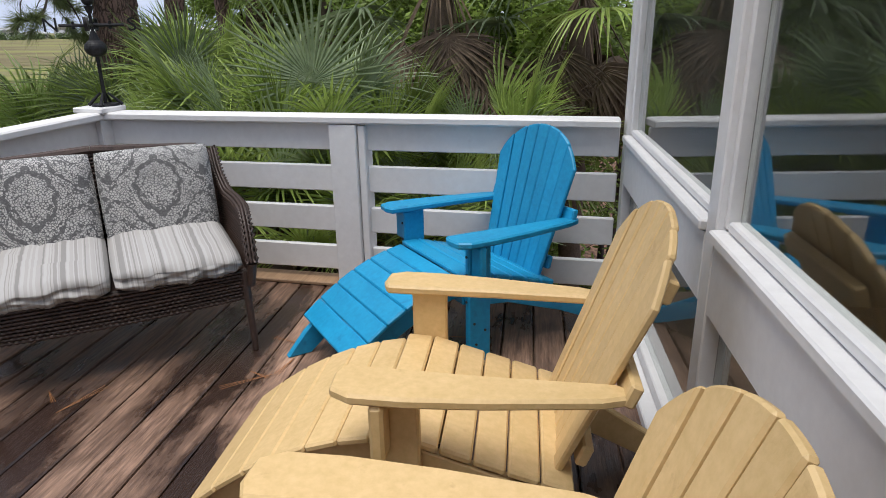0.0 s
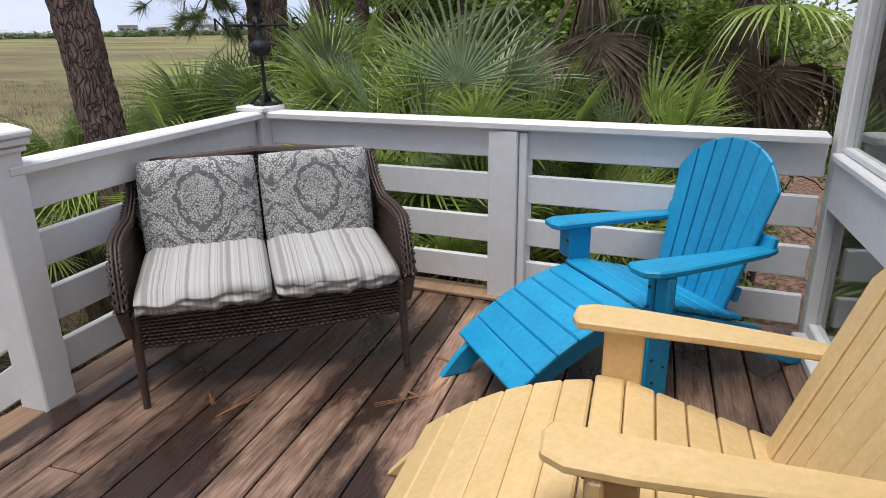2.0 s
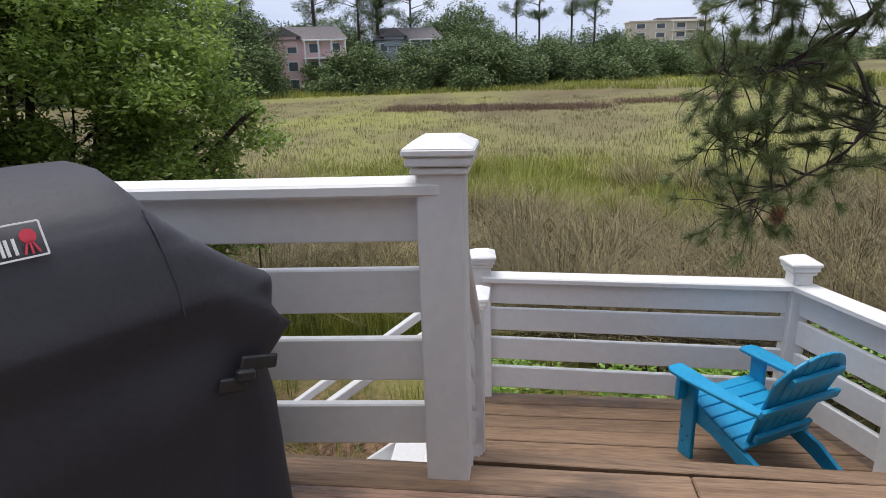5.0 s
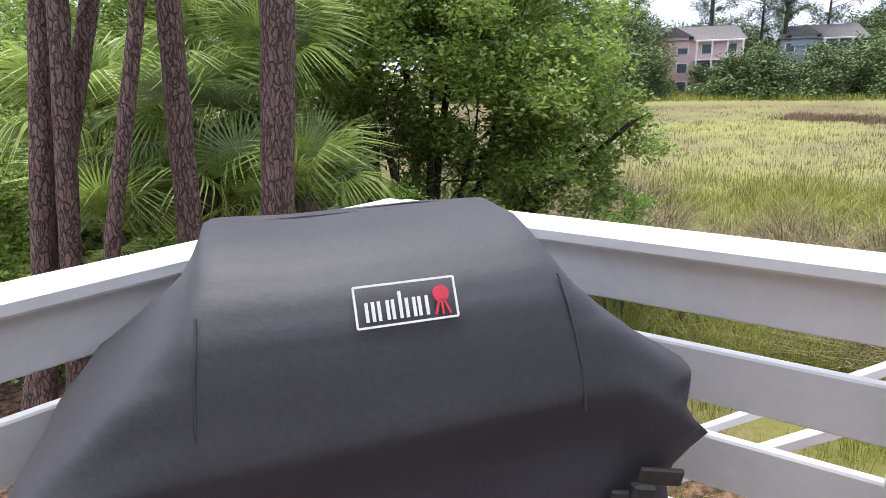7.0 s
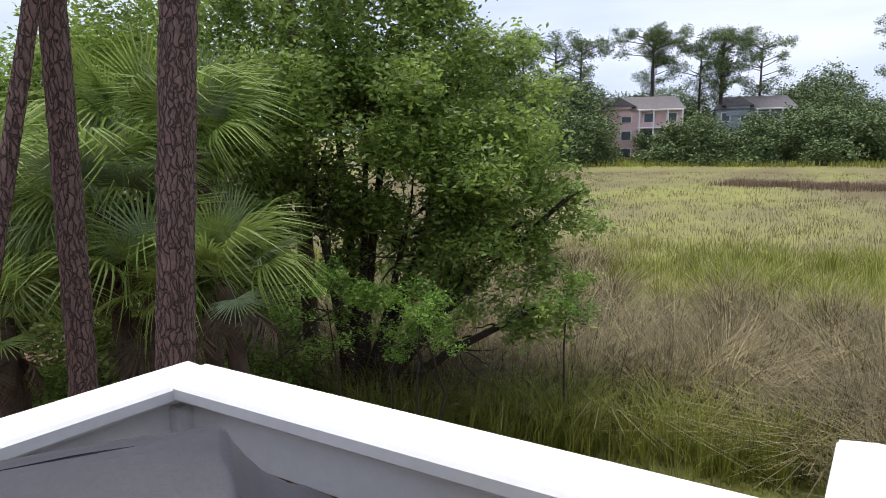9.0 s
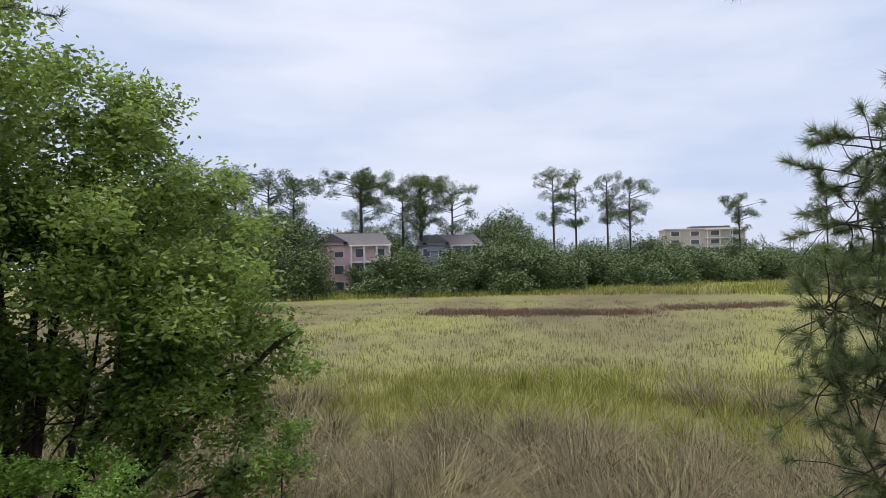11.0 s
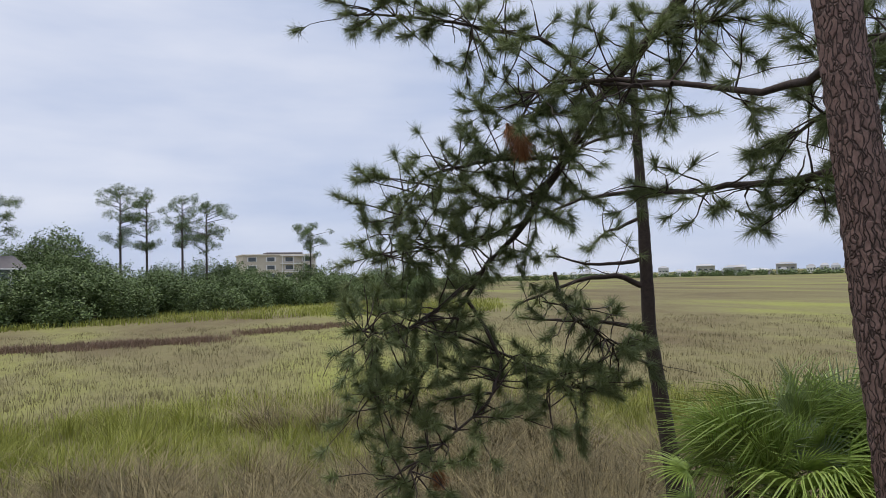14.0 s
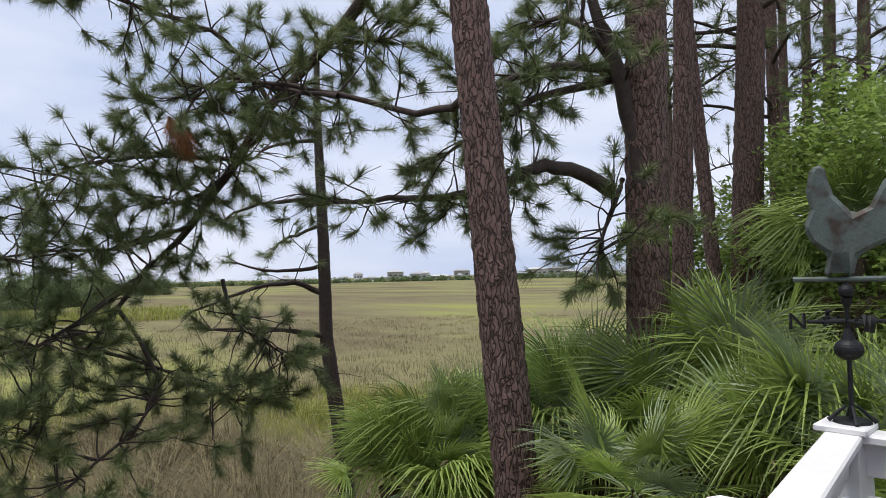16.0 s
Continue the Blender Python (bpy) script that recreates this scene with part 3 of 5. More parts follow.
def fabric_stripes():
    m = material("striped_fabric", (0.3, 0.29, 0.28), (0.4, 0.39, 0.38), 60, 0.9, 0.15)
    nt = m.node_tree
    b = nt.nodes["Principled BSDF"]
    tc = nt.nodes.new("ShaderNodeTexCoord")
    sep = nt.nodes.new("ShaderNodeSeparateXYZ")
    comb = nt.nodes.new("ShaderNodeCombineXYZ")
    nt.links.new(tc.outputs["Object"], sep.inputs[0])
    nt.links.new(sep.outputs[0], comb.inputs[0])
    n = nt.nodes.new("ShaderNodeTexNoise")
    n.inputs["Scale"].default_value = 26.0
    n.inputs["Detail"].default_value = 2.0
    nt.links.new(comb.outputs[0], n.inputs["Vector"])
    r = nt.nodes.new("ShaderNodeValToRGB")
    r.color_ramp.interpolation = "CONSTANT"
    el = r.color_ramp.elements
    el[0].position, el[0].color = 0.0, (0.25, 0.24, 0.23, 1)
    el[1].position, el[1].color = 0.44, (0.37, 0.355, 0.34, 1)
    for p, c in ((0.5, (0.42, 0.41, 0.4)), (0.56, (0.29, 0.275, 0.265)), (0.62, (0.4, 0.385, 0.37))):
        e = el.new(p)
        e.color = (*c, 1)
    nt.links.new(n.outputs[0], r.inputs[0])
    nt.links.new(r.outputs[0], b.inputs["Base Color"])
    return m


def fabric_damask():
    """Grey cloth with pale lace: an ogee medallion, scrolls and fine cells."""
    m = material("damask_fabric", (0.1, 0.1, 0.1), (0.14, 0.14, 0.14), 60, 0.9, 0.1)
    nt = m.node_tree
    b = nt.nodes["Principled BSDF"]

    def math_node(op, a, b_=None, c=None):
        n = nt.nodes.new("ShaderNodeMath")
        n.operation = op
        for i, v in enumerate((a, b_, c)):
            if v is None:
                continue
            if isinstance(v, (int, float)):
                n.inputs[i].default_value = v
            else:
                nt.links.new(v, n.inputs[i])
        return n.outputs[0]

    tc = nt.nodes.new("ShaderNodeTexCoord")
    sep = nt.nodes.new("ShaderNodeSeparateXYZ")
    nt.links.new(tc.outputs["Object"], sep.inputs[0])
    x = math_node("ABSOLUTE", sep.outputs[0])
    # half-drop lattice of rounded ogees
    wave_x = math_node("COSINE", math_node("MULTIPLY", x, 17.0))
    wave_y = math_node("COSINE", math_node("MULTIPLY", math_node("ADD", sep.outputs[1], -0.04), 13.0))
    ogee = math_node("ADD", wave_x, wave_y)
    comb = nt.nodes.new("ShaderNodeCombineXYZ")
    nt.links.new(x, comb.inputs[0])
    nt.links.new(sep.outputs[1], comb.inputs[1])
    scroll = nt.nodes.new("ShaderNodeTexNoise")
    scroll.inputs["Scale"].default_value = 24.0
    scroll.inputs["Detail"].default_value = 1.0
    scroll.inputs["Distortion"].default_value = 0.8
    nt.links.new(comb.outputs[0], scroll.inputs["Vector"])
    ogee = math_node("ADD", ogee, math_node("MULTIPLY", math_node("SUBTRACT", scroll.outputs[0], 0.5), 1.1))
    dark = math_node("GREATER_THAN", scroll.outputs[0], 0.68)
    for level, half in ((0.95, 0.15), (-0.2, 0.12), (-1.25, 0.06)):
        dark = math_node("MAXIMUM", dark, math_node("LESS_THAN", math_node("ABSOLUTE", math_node("SUBTRACT", ogee, level)), half))
    vo = nt.nodes.new("ShaderNodeTexVoronoi")
    vo.inputs["Scale"].default_value = 95.0
    vo.feature = "DISTANCE_TO_EDGE"
    nt.links.new(tc.outputs["Object"], vo.inputs["Vector"])
    lace = nt.nodes.new("ShaderNodeMapRange")
    lace.inputs[1].default_value, lace.inputs[2].default_value = 0.05, 0.16
    nt.links.new(vo.outputs["Distance"], lace.inputs[0])
    light = math_node("MULTIPLY", math_node("SUBTRACT", 1.0, math_node("MULTIPLY", dark, 0.9)), lace.outputs[0])
    mx = nt.nodes.new("ShaderNodeMix")
    mx.data_type = "RGBA"
    mx.inputs[6].default_value = (0.1, 0.1, 0.103, 1)
    mx.inputs[7].default_value = (0.5, 0.495, 0.48, 1)
    nt.links.new(light, mx.inputs[0])
    nt.links.new(mx.outputs[2], b.inputs["Base Color"])
    return m


STRIPES, DAMASK = fabric_stripes(), fabric_damask()


def woven(corners, nu, nv, r, flip=0.5):
    """A woven panel of wavy strands over a four-cornered surface function (u, v) -> point, normal."""
    V, F = [], []
    for j in range(nv):
        v = (j + 0.5) / nv
        start = len(V)
        steps_ = nu * 2
        for i in range(steps_ + 1):
            u = i / steps_
            p, n = corners(u, v)
            up = corners(u, min(1, v + 0.02))[0] - corners(u, max(0, v - 0.02))[0]
            up = up.normalized() * r
            off = n * (r * 0.8 * (1 if (i + j) % 2 else -1))
            base = p + off
            V += [base - up + n * 0, base + n * r, base + up, base - n * r]
            if i:
                a, b_ = start + 4 * (i - 1), start + 4 * i
                for k in range(4):
                    F.append((a + k, b_ + k, b_ + (k + 1) % 4, a + (k + 1) % 4))
    return V, F


def loveseat(m):
    s = thing("wicker_loveseat", "dark brown wicker loveseat with grey damask and striped cushions", "loveseat", m)
    # local: front is -y, x along the seat, floor z 0
    wx, dy = 0.53, 0.66
    for x in (-wx + 0.02, wx - 0.02):
        for y, rake in ((-0.02, -0.02), (dy - 0.04, 0.05)):
            part("leg", rod((x, y + 0.02, 0.36), (x * 1.01, y + rake, 0.0), 0.019, 0.014, 10), WICKER, s)
    def front(u, v):
        return Vector((-wx + 2 * wx * u, -0.005, 0.235 + 0.13 * v - 0.015 * math.sin(math.pi * u) * (1 - v))), Vector((0, -1, 0))
    V, F = woven(front, 46, 9, 0.008)
    tagged(from_arrays("apron", V, F, WICKER, s, smooth=False), kind="stuff")
    part("apron_backing", block(2 * wx - 0.02, 0.012, 0.12, 0.003, Matrix.Translation((0, 0.012, 0.30))), WICKER, s)
    part("seat_base", block(2 * wx, dy - 0.02, 0.03, 0.01, Matrix.Translation((0, dy / 2, 0.35))), WICKER, s)
    def back(u, v):
        x = -wx + 2 * wx * u
        top = 0.83 - 0.05 * abs(2 * u - 1) ** 6
        z = 0.36 + (top - 0.36) * v
        return Vector((x, dy - 0.06 + 0.11 * v, z)), Vector((0, -1, 0.2)).normalized()
    V, F = woven(back, 46, 28, 0.009)
    tagged(from_arrays("back_panel", V, F, WICKER, s), kind="stuff")
    part("back_lining", block(2 * wx - 0.03, 0.01, 0.42, 0.003, Matrix.Translation((0, dy + 0.01, 0.58)) @ pose(0, 0, 0, -13, 0, 0)), WICKER, s)
    bm = bmesh.new()
    pts = [Vector((-wx, dy - 0.05, 0.38)), Vector((-wx, dy + 0.03, 0.7)), Vector((-wx + 0.06, dy + 0.05, 0.80)), Vector((0, dy + 0.05, 0.83)), Vector((wx - 0.06, dy + 0.05, 0.80)), Vector((wx, dy + 0.03, 0.7)), Vector((wx, dy - 0.05, 0.38))]
    for p, q in zip(pts, pts[1:]):
        rod(p, q, 0.022, bm=bm)
    part("back_frame", bm, WICKER, s)
    for side in (-1, 1):
        def rim(u, side=side):
            """Outer edge of the arm: level over the seat, swept up to the back and rounded down to the front leg."""
            up = 0.19 * max(0, (u - 0.66) / 0.34) ** 1.6
            down = 0.20 * max(0, (0.26 - u) / 0.26) ** 2.2
            return Vector((side * (wx + 0.012 + 0.022 * math.sin(math.pi * min(1, u * 1.15))), -0.035 + (dy + 0.07) * u, 0.60 + up - down))
        def arm(u, v, side=side):
            p = rim(u)
            z = 0.33 + (p.z - 0.33) * v
            return Vector((side * wx + (p.x - side * wx) * v ** 0.7, p.y, z)), Vector((side, 0, 0))
        V, F = woven(arm, 30, 18, 0.0075)
        tagged(from_arrays("arm_panel", V, F, WICKER, s), kind="stuff")
        def arm_roll(u, v, side=side):
            p, q = rim(u), rim(min(1, u + 0.02))
            t = 2 * math.pi * v
            d = (q - rim(max(0, u - 0.02))).normalized()
            n = Vector((1, 0, 0)).cross(d).normalized()
            r = Vector((math.cos(t), 0, 0)) + n * math.sin(t)
            return p + r * 0.019, r
        V, F = woven(arm_roll, 46, 8, 0.0075)
        tagged(from_arrays("arm_roll", V, F, WICKER, s), kind="stuff")
        part("arm_post", rod((side * wx, -0.02, 0.30), rim(0.0), 0.019, 0.021, 10), WICKER, s)
        x = side * 0.255
        cushion(0.505, 0.59, 0.13, STRIPES, Matrix.Translation((x, 0.255, 0.42)) @ pose(0, 0, 0, 3, 0, 0), s, "seat_cushion", "grey and white striped tufted seat cushion", side * 3, rumple=0.55)
        cushion(0.5, 0.45, 0.15, DAMASK, Matrix.Translation((x, dy - 0.115, 0.615)) @ pose(0, 0, 0, 74, 0, 0), s, "back_cushion", "grey damask-patterned back cushion", side * 7)
    return s


loveseat(Matrix.Translation((-0.953, 2.223, 0)) @ pose(0, 0, 0, 0, 0, 41.6))


# ---- covered grill ----
def covered_grill(m):
    g = thing("covered_grill", "gas grill under a creased black vinyl cover", "grill", m)
    n, V, F = 120, [], []
    # half width, front, back and height of each level of the cover
    rings = [(0.55, 0.27, -0.265, 0.02), (0.56, 0.275, -0.27, 0.1), (0.555, 0.275, -0.27, 0.25), (0.555, 0.275, -0.27, 0.4), (0.56, 0.28, -0.27, 0.55), (0.57, 0.285, -0.27, 0.66), (0.575, 0.29, -0.27, 0.74), (0.565, 0.287, -0.268, 0.775),
             (0.53, 0.277, -0.265, 0.805), (0.47, 0.262, -0.255, 0.855), (0.41, 0.245, -0.24, 0.905), (0.355, 0.225, -0.22, 0.955), (0.325, 0.19, -0.20, 1.0), (0.305, 0.135, -0.175, 1.04), (0.295, 0.06, -0.15, 1.066), (0.28, -0.02, -0.12, 1.076), (0.2, -0.06, -0.09, 1.079)]
    rings = [tuple(p + (q - p) * k / 3 for p, q in zip(r0, r1)) for r0, r1 in zip(rings, rings[1:]) for k in range(3)] + [rings[-1]]
    for w, yf, yb, z in rings:
        d, mid = (yf - yb) / 2, (yf + yb) / 2
        for i in range(n):
            a = 2 * math.pi * (i + 0.5) / n
            c, s = math.cos(a), math.sin(a)
            e = 0.13 if z < 0.9 else 0.2
            x, y = math.copysign(abs(c) ** e, c) * w, math.copysign(abs(s) ** e, s) * d
            skirt = min(1.0, max(0.0, (0.84 - z) / 0.08))
            fold = noise.noise(Vector((x * 4, y * 4, z * 1.1))) * 0.02 + (0.5 - abs(noise.noise(Vector((x * 8, y * 8, z * 1.6 + 5))))) * 0.022
            if z < 0.82:
                # loose cloth gathered under the shelf edge
                fold += 0.10 * (0.42 - abs(noise.noise(Vector((x * 5 + 2, y * 5, z * 6 - x * 4)))) * 1.3) * math.exp(-((z - 0.64) / 0.15) ** 2)
                fold += 0.03 * math.sin(x * 23 + z * 5 + 3 * noise.noise(Vector((x * 3, y * 3, z)))) * max(0, 0.6 - z)
                fold -= 0.08 * math.exp(-((x + 0.36) / 0.06) ** 2 - ((z - 0.70) / 0.07) ** 2) * (y > 0)
            k = 1 + fold / max(w, 0.2) * (0.12 + 0.88 * skirt)
            sag = 0.006 * noise.noise(Vector((x * 5, y * 5, 9)))
            V.append((x * k, mid + y * k, z + sag * (z > 0.5)))
    for j in range(len(rings) - 1):
        for i in range(n):
            F.append((j * n + i, j * n + (i + 1) % n, (j + 1) * n + (i + 1) % n, (j + 1) * n + i))
    cover = from_arrays("cover", V, F, COVER, g, smooth=True)
    bm = bmesh.new()
    bm.faces.new([bm.verts.new(Vector(V[(len(rings) - 1) * n + i])) for i in range(n)])
    part("cover_top", bm, COVER, g)
    for run in tuple(tuple((sx * x, y, z) for x, y, z in ((0.305, 0.2, 0.99), (0.31, 0.23, 0.945), (0.315, 0.248, 0.9), (0.32, 0.268, 0.84), (0.32, 0.288, 0.76))) for sx in (-1, 1)):
        seam = bmesh.new()
        for a_, b_ in zip(run, run[1:]):
            rod(a_, b_, 0.0025, bm=seam, sides=6)
        part("seam", seam, COVER, g)
    for y, z in ((0.15, 0.6), (0.02, 0.6)):
        part("strap", block(0.012, 0.11, 0.04, 0.004, Matrix.Translation((-0.566, y, z)) @ pose(0, 0, 0, -14, 0, 0)), BUCKLE, g)
    part("buckle", block(0.02, 0.035, 0.06, 0.006, Matrix.Translation((-0.57, 0.085, 0.6))), BUCKLE, g, "black plastic strap buckle")
    for x, z, l in ((-0.475, 0.6, 0.1), (-0.4, 0.57, 0.07)):
        part("strap", block(l, 0.012, 0.035, 0.004, Matrix.Translation((x, 0.305, z)) @ pose(0, 0, 0, 0, -16, 0)), BUCKLE, g)
    part("buckle", block(0.05, 0.022, 0.03, 0.006, Matrix.Translation((-0.43, 0.312, 0.585)) @ pose(0, 0, 0, 0, -16, 0)), BUCKLE, g, "black plastic strap buckle")
    # printed badge: frame, plain bars and a small red kettle shape, lying on the sloping front
    face = Matrix.Translation((-0.02, 0.215, 0.978)) @ Matrix.Scale(0.89, 4) @ Matrix(((-1, 0, 0, 0), (0, -0.44, 0.898, 0), (0, 0.898, 0.44, 0), (0, 0, 0, 1)))
    bm = bmesh.new()
    w, h, t = 0.19, 0.075, 0.004
    for x, y, sx, sy in ((0, h / 2, w, t), (0, -h / 2, w, t), (w / 2, 0, t, h), (-w / 2, 0, t, h)):
        block(sx, sy, 0.003, 0, Matrix.Translation((x, y, 0.008)), bm)
    for i, (x, tall) in enumerate(((-0.075, 0.036), (-0.063, 0.036), (-0.052, 0.036), (-0.036, 0.036), (-0.026, 0.036), (-0.012, 0.05), (0.0, 0.036), (0.014, 0.036), (0.024, 0.036), (0.038, 0.036))):
        block(0.006, tall, 0.003, 0, Matrix.Translation((x, -0.01 + (tall - 0.036) / 2, 0.008)), bm)
    part("badge", bm, BADGE, g, "white framed badge with plain bars", face)
    bm = bmesh.new()
    bmesh.ops.create_cone(bm, cap_ends=True, segments=16, radius1=0.016, radius2=0.016, depth=0.003, matrix=Matrix.Translation((0.067, 0.008, 0.008)))
    for x, a in ((0.058, 20), (0.076, -20), (0.067, 0)):
        block(0.004, 0.03, 0.003, 0, Matrix.Translation((x, -0.016, 0.008)) @ pose(0, 0, 0, 0, 0, -a), bm)
    part("badge", bm, BADGE_RED, g, "small red kettle shape", face)
    return g


covered_grill(Matrix.Translation((-0.75, -1.235, 0.0)) @ pose(0, 0, 0, 0, 0, -27))

# ---- house: glazed wall, room behind ----
house = thing("wall_house", "white framed glazed house wall along the deck", "wall", kind="structure")
W0 = Vector((1.02, 3.44))
HM = Matrix.Translation((W0.x, W0.y, 0)) @ Matrix(((WALL_DIR.x, -WALL_DIR.y, 0, 0), (WALL_DIR.y, WALL_DIR.x, 0, 0), (0, 0, 1, 0), (0, 0, 0, 1)))
# local x runs along the wall towards the near end, y into the house (after the mirror below)
def wall_box(name, x0, x1, y0, y1, z0, z1, mat, parent=None, bevel=0.005, label=""):
    return part(name, block(x1 - x0, y1 - y0, z1 - z0, bevel, HM @ Matrix.Translation(((x0 + x1) / 2, (y0 + y1) / 2, (z0 + z1) / 2))), mat, parent or house, label)


POSTS = (0.0, 1.5, 3.3, 5.1)
for x in POSTS:
    wall_box("mullion", x - 0.042, x + 0.042, -0.012, 0.06, -0.3, 2.75, WHITE)
    wall_box("mullion", x - 0.066, x - 0.044, 0.006, 0.06, 0.86, 2.72, WHITE)
    wall_box("mullion", x + 0.044, x + 0.066, 0.006, 0.06, 0.86, 2.72, WHITE)
for i, (a, b) in enumerate(zip(POSTS, POSTS[1:])):
    win = thing("window_%d" % (i + 1), "large fixed window in a weathered white frame", "window", kind="structure")
    wall_box("window_sill", a + 0.044, b - 0.044, -0.03, 0.06, 0.825, 0.855, WHITE, win)
    wall_box("window_frame", a + 0.074, b - 0.074, 0.008, 0.06, 0.857, 0.885, WHITE, win)
    wall_box("window_frame", a + 0.074, b - 0.074, 0.008, 0.06, 2.66, 2.72, WHITE, win)
    pane = wall_box("pane", a + 0.09, b - 0.09, 0.03, 0.036, 0.88, 2.68, GLASS, win, 0)
    pane.visible_shadow = False
    wall_box("panel", a + 0.044, b - 0.044, -0.012, 0.06, 0.62, 0.823, WHITE)
    wall_box("window_frame", a + 0.044, b - 0.044, 0.002, 0.06, 0.02, 0.09, WHITE, win)
    wall_box("window_frame", a + 0.044, b - 0.044, -0.06, 0.0, 0.004, 0.045, WHITE, win)
    low = wall_box("pane", a + 0.05, b - 0.05, 0.03, 0.036, 0.08, 0.63, GLASS, win, 0)
    low.visible_shadow = False
wall_box("lintel", -0.06, 5.36, -0.05, 0.12, 2.722, 3.0, WHITE)
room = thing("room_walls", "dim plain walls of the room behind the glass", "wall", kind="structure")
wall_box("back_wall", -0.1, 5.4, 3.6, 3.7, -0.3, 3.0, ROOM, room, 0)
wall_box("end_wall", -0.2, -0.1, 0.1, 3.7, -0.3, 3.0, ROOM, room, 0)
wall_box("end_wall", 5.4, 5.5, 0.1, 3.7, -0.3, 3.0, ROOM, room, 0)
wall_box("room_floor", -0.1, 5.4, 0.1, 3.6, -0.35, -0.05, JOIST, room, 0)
tagged(wall_box("ceiling", -0.3, 5.6, -0.12, 3.8, 3.002, 3.15, WHITE, room, 0), "plain white ceiling and eave over the glazed room", "ceiling", kind="structure").parent = None

# ---- things seen through the glass ----
cl = thing("draped_cushions", "tan canvas cushions heaped on a seat inside", "cushion")
for i, (x, y, z, w, d, h, a) in enumerate(((2.5, 0.75, 0.55, 0.9, 0.7, 0.25, 6), (2.2, 0.6, 0.82, 0.5, 0.5, 0.2, 35), (2.9, 0.85, 0.8, 0.55, 0.5, 0.2, 50))):
    p_ = HM @ Vector((x, y, z))
    cushion(w, d, h, CLOTH, Matrix.Translation(p_) @ pose(0, 0, 0, a, 0, 95), cl, "cushion", "", i * 2)
part("seat_box", block(1.4, 0.7, 0.48, 0.02, HM @ Matrix.Translation((2.5, 0.75, 0.19))), JOIST, cl)
bk = thing("wicker_basket", "round pale wicker basket on the table indoors", "basket")
V, F = [], []
for j in range(10):
    for i in range(40):
        a = 2 * math.pi * i / 40
        r = (0.15 + 0.05 * (j / 9) ** 0.6) + 0.004 * (1 if (i + j) % 2 else -1)
        p_ = HM @ Vector((1.95 + r * math.cos(a), 1.35 + r * math.sin(a), 0.9 + 0.018 * j))
        V.append(p_)
for j in range(9):
    for i in range(40):
        F.append((j * 40 + i, j * 40 + (i + 1) % 40, (j + 1) * 40 + (i + 1) % 40, (j + 1) * 40 + i))
from_arrays("basket_body", V, F, BASKET, bk)
tb = thing("indoor_table", "dark table behind the glass holding a basket", "table")
part("tabletop", block(0.9, 0.8, 0.04, 0.01, HM @ Matrix.Translation((1.95, 1.4, 0.875))), JOIST, tb)
for sx in (-0.4, 0.4):
    for sy in (-0.33, 0.33):
        part("leg", block(0.06, 0.06, 0.9, 0.006, HM @ Matrix.Translation((1.95 + sx, 1.4 + sy, 0.4))), JOIST, tb)

# ---- weathervane on the corner post ----
vane = thing("weathervane", "weathered copper rooster weathervane on the railing corner", "weathervane", Matrix.Translation((K.x + 0.02, K.y + 0.03, RAIL + 0.028)))
bm = rod((0, 0, 0), (0, 0, 0.012), 0.075, 0.07, 20)
for a in range(4):
    x, y = math.cos(a * 1.57 + 0.4), math.sin(a * 1.57 + 0.4)
    rod((0.09 * x, 0.09 * y, 0.005), (0.02 * x, 0.02 * y, 0.07), 0.01, 0.006, 6, bm)
part("stand", bm, IRON, vane)
part("stem", rod((0, 0, 0.01), (0, 0, 0.625), 0.011, 0.008, 10), IRON, vane)
bm = bmesh.new()
bmesh.ops.create_uvsphere(bm, u_segments=20, v_segments=12, radius=0.058, matrix=Matrix.Translation((0, 0, 0.31)) @ Matrix.Diagonal((1, 1, 0.82, 1)))
part("ball", bm, IRON, vane)
bm = bmesh.new()
bmesh.ops.create_uvsphere(bm, u_segments=16, v_segments=10, radius=0.032, matrix=Matrix.Translation((0, 0, 0.56)))
part("finial", bm, IRON, vane)
part("collar", rod((0, 0, 0.35), (0, 0, 0.40), 0.03, 0.012, 12), IRON, vane)
part("collar", rod((0, 0, 0.49), (0, 0, 0.53), 0.012, 0.026, 12), IRON, vane)
for ch, ang in (("N", 214), ("E", 124), ("S", 34), ("W", 304)):
    m = pose(0, 0, 0.43, 0, 0, ang)
    bm = rod((0.01, 0, 0), (0.16, 0, 0), 0.009, 0.008, 8)
    rod((0.09, 0, -0.02), (0.09, 0, 0.02), 0.008, 0.008, 8, bm)
    d_arm = part("direction_arm", bm, IRON, vane, m=m)
    cu = bpy.data.curves.new("letter", "FONT")
    cu.body, cu.size, cu.extrude, cu.align_x, cu.align_y = ch, 0.10, 0.008, "CENTER", "CENTER"
    cu.materials.append(IRON)
    lt = new("letter", cu)
    lt.parent = d_arm
    lt.matrix_basis = pose(0.2, 0, 0, 90, 0, 180 if ch in "NE" else 0)
bird = [(-0.15, 0.22), (-0.12, 0.30), (-0.135, 0.38), (-0.115, 0.47), (-0.09, 0.50), (-0.06, 0.49), (-0.05, 0.43), (-0.03, 0.36), (0.04, 0.27), (0.1, 0.30), (0.16, 0.42), (0.25, 0.45), (0.31, 0.38), (0.32, 0.26), (0.27, 0.18), (0.19, 0.16), (0.12, 0.13), (0.05, 0.09), (0.03, 0.0), (0.0, 0.0), (0.0, 0.09), (-0.03, 0.09), (-0.05, 0.0), (-0.08, 0.0), (-0.06, 0.1), (-0.12, 0.15)]
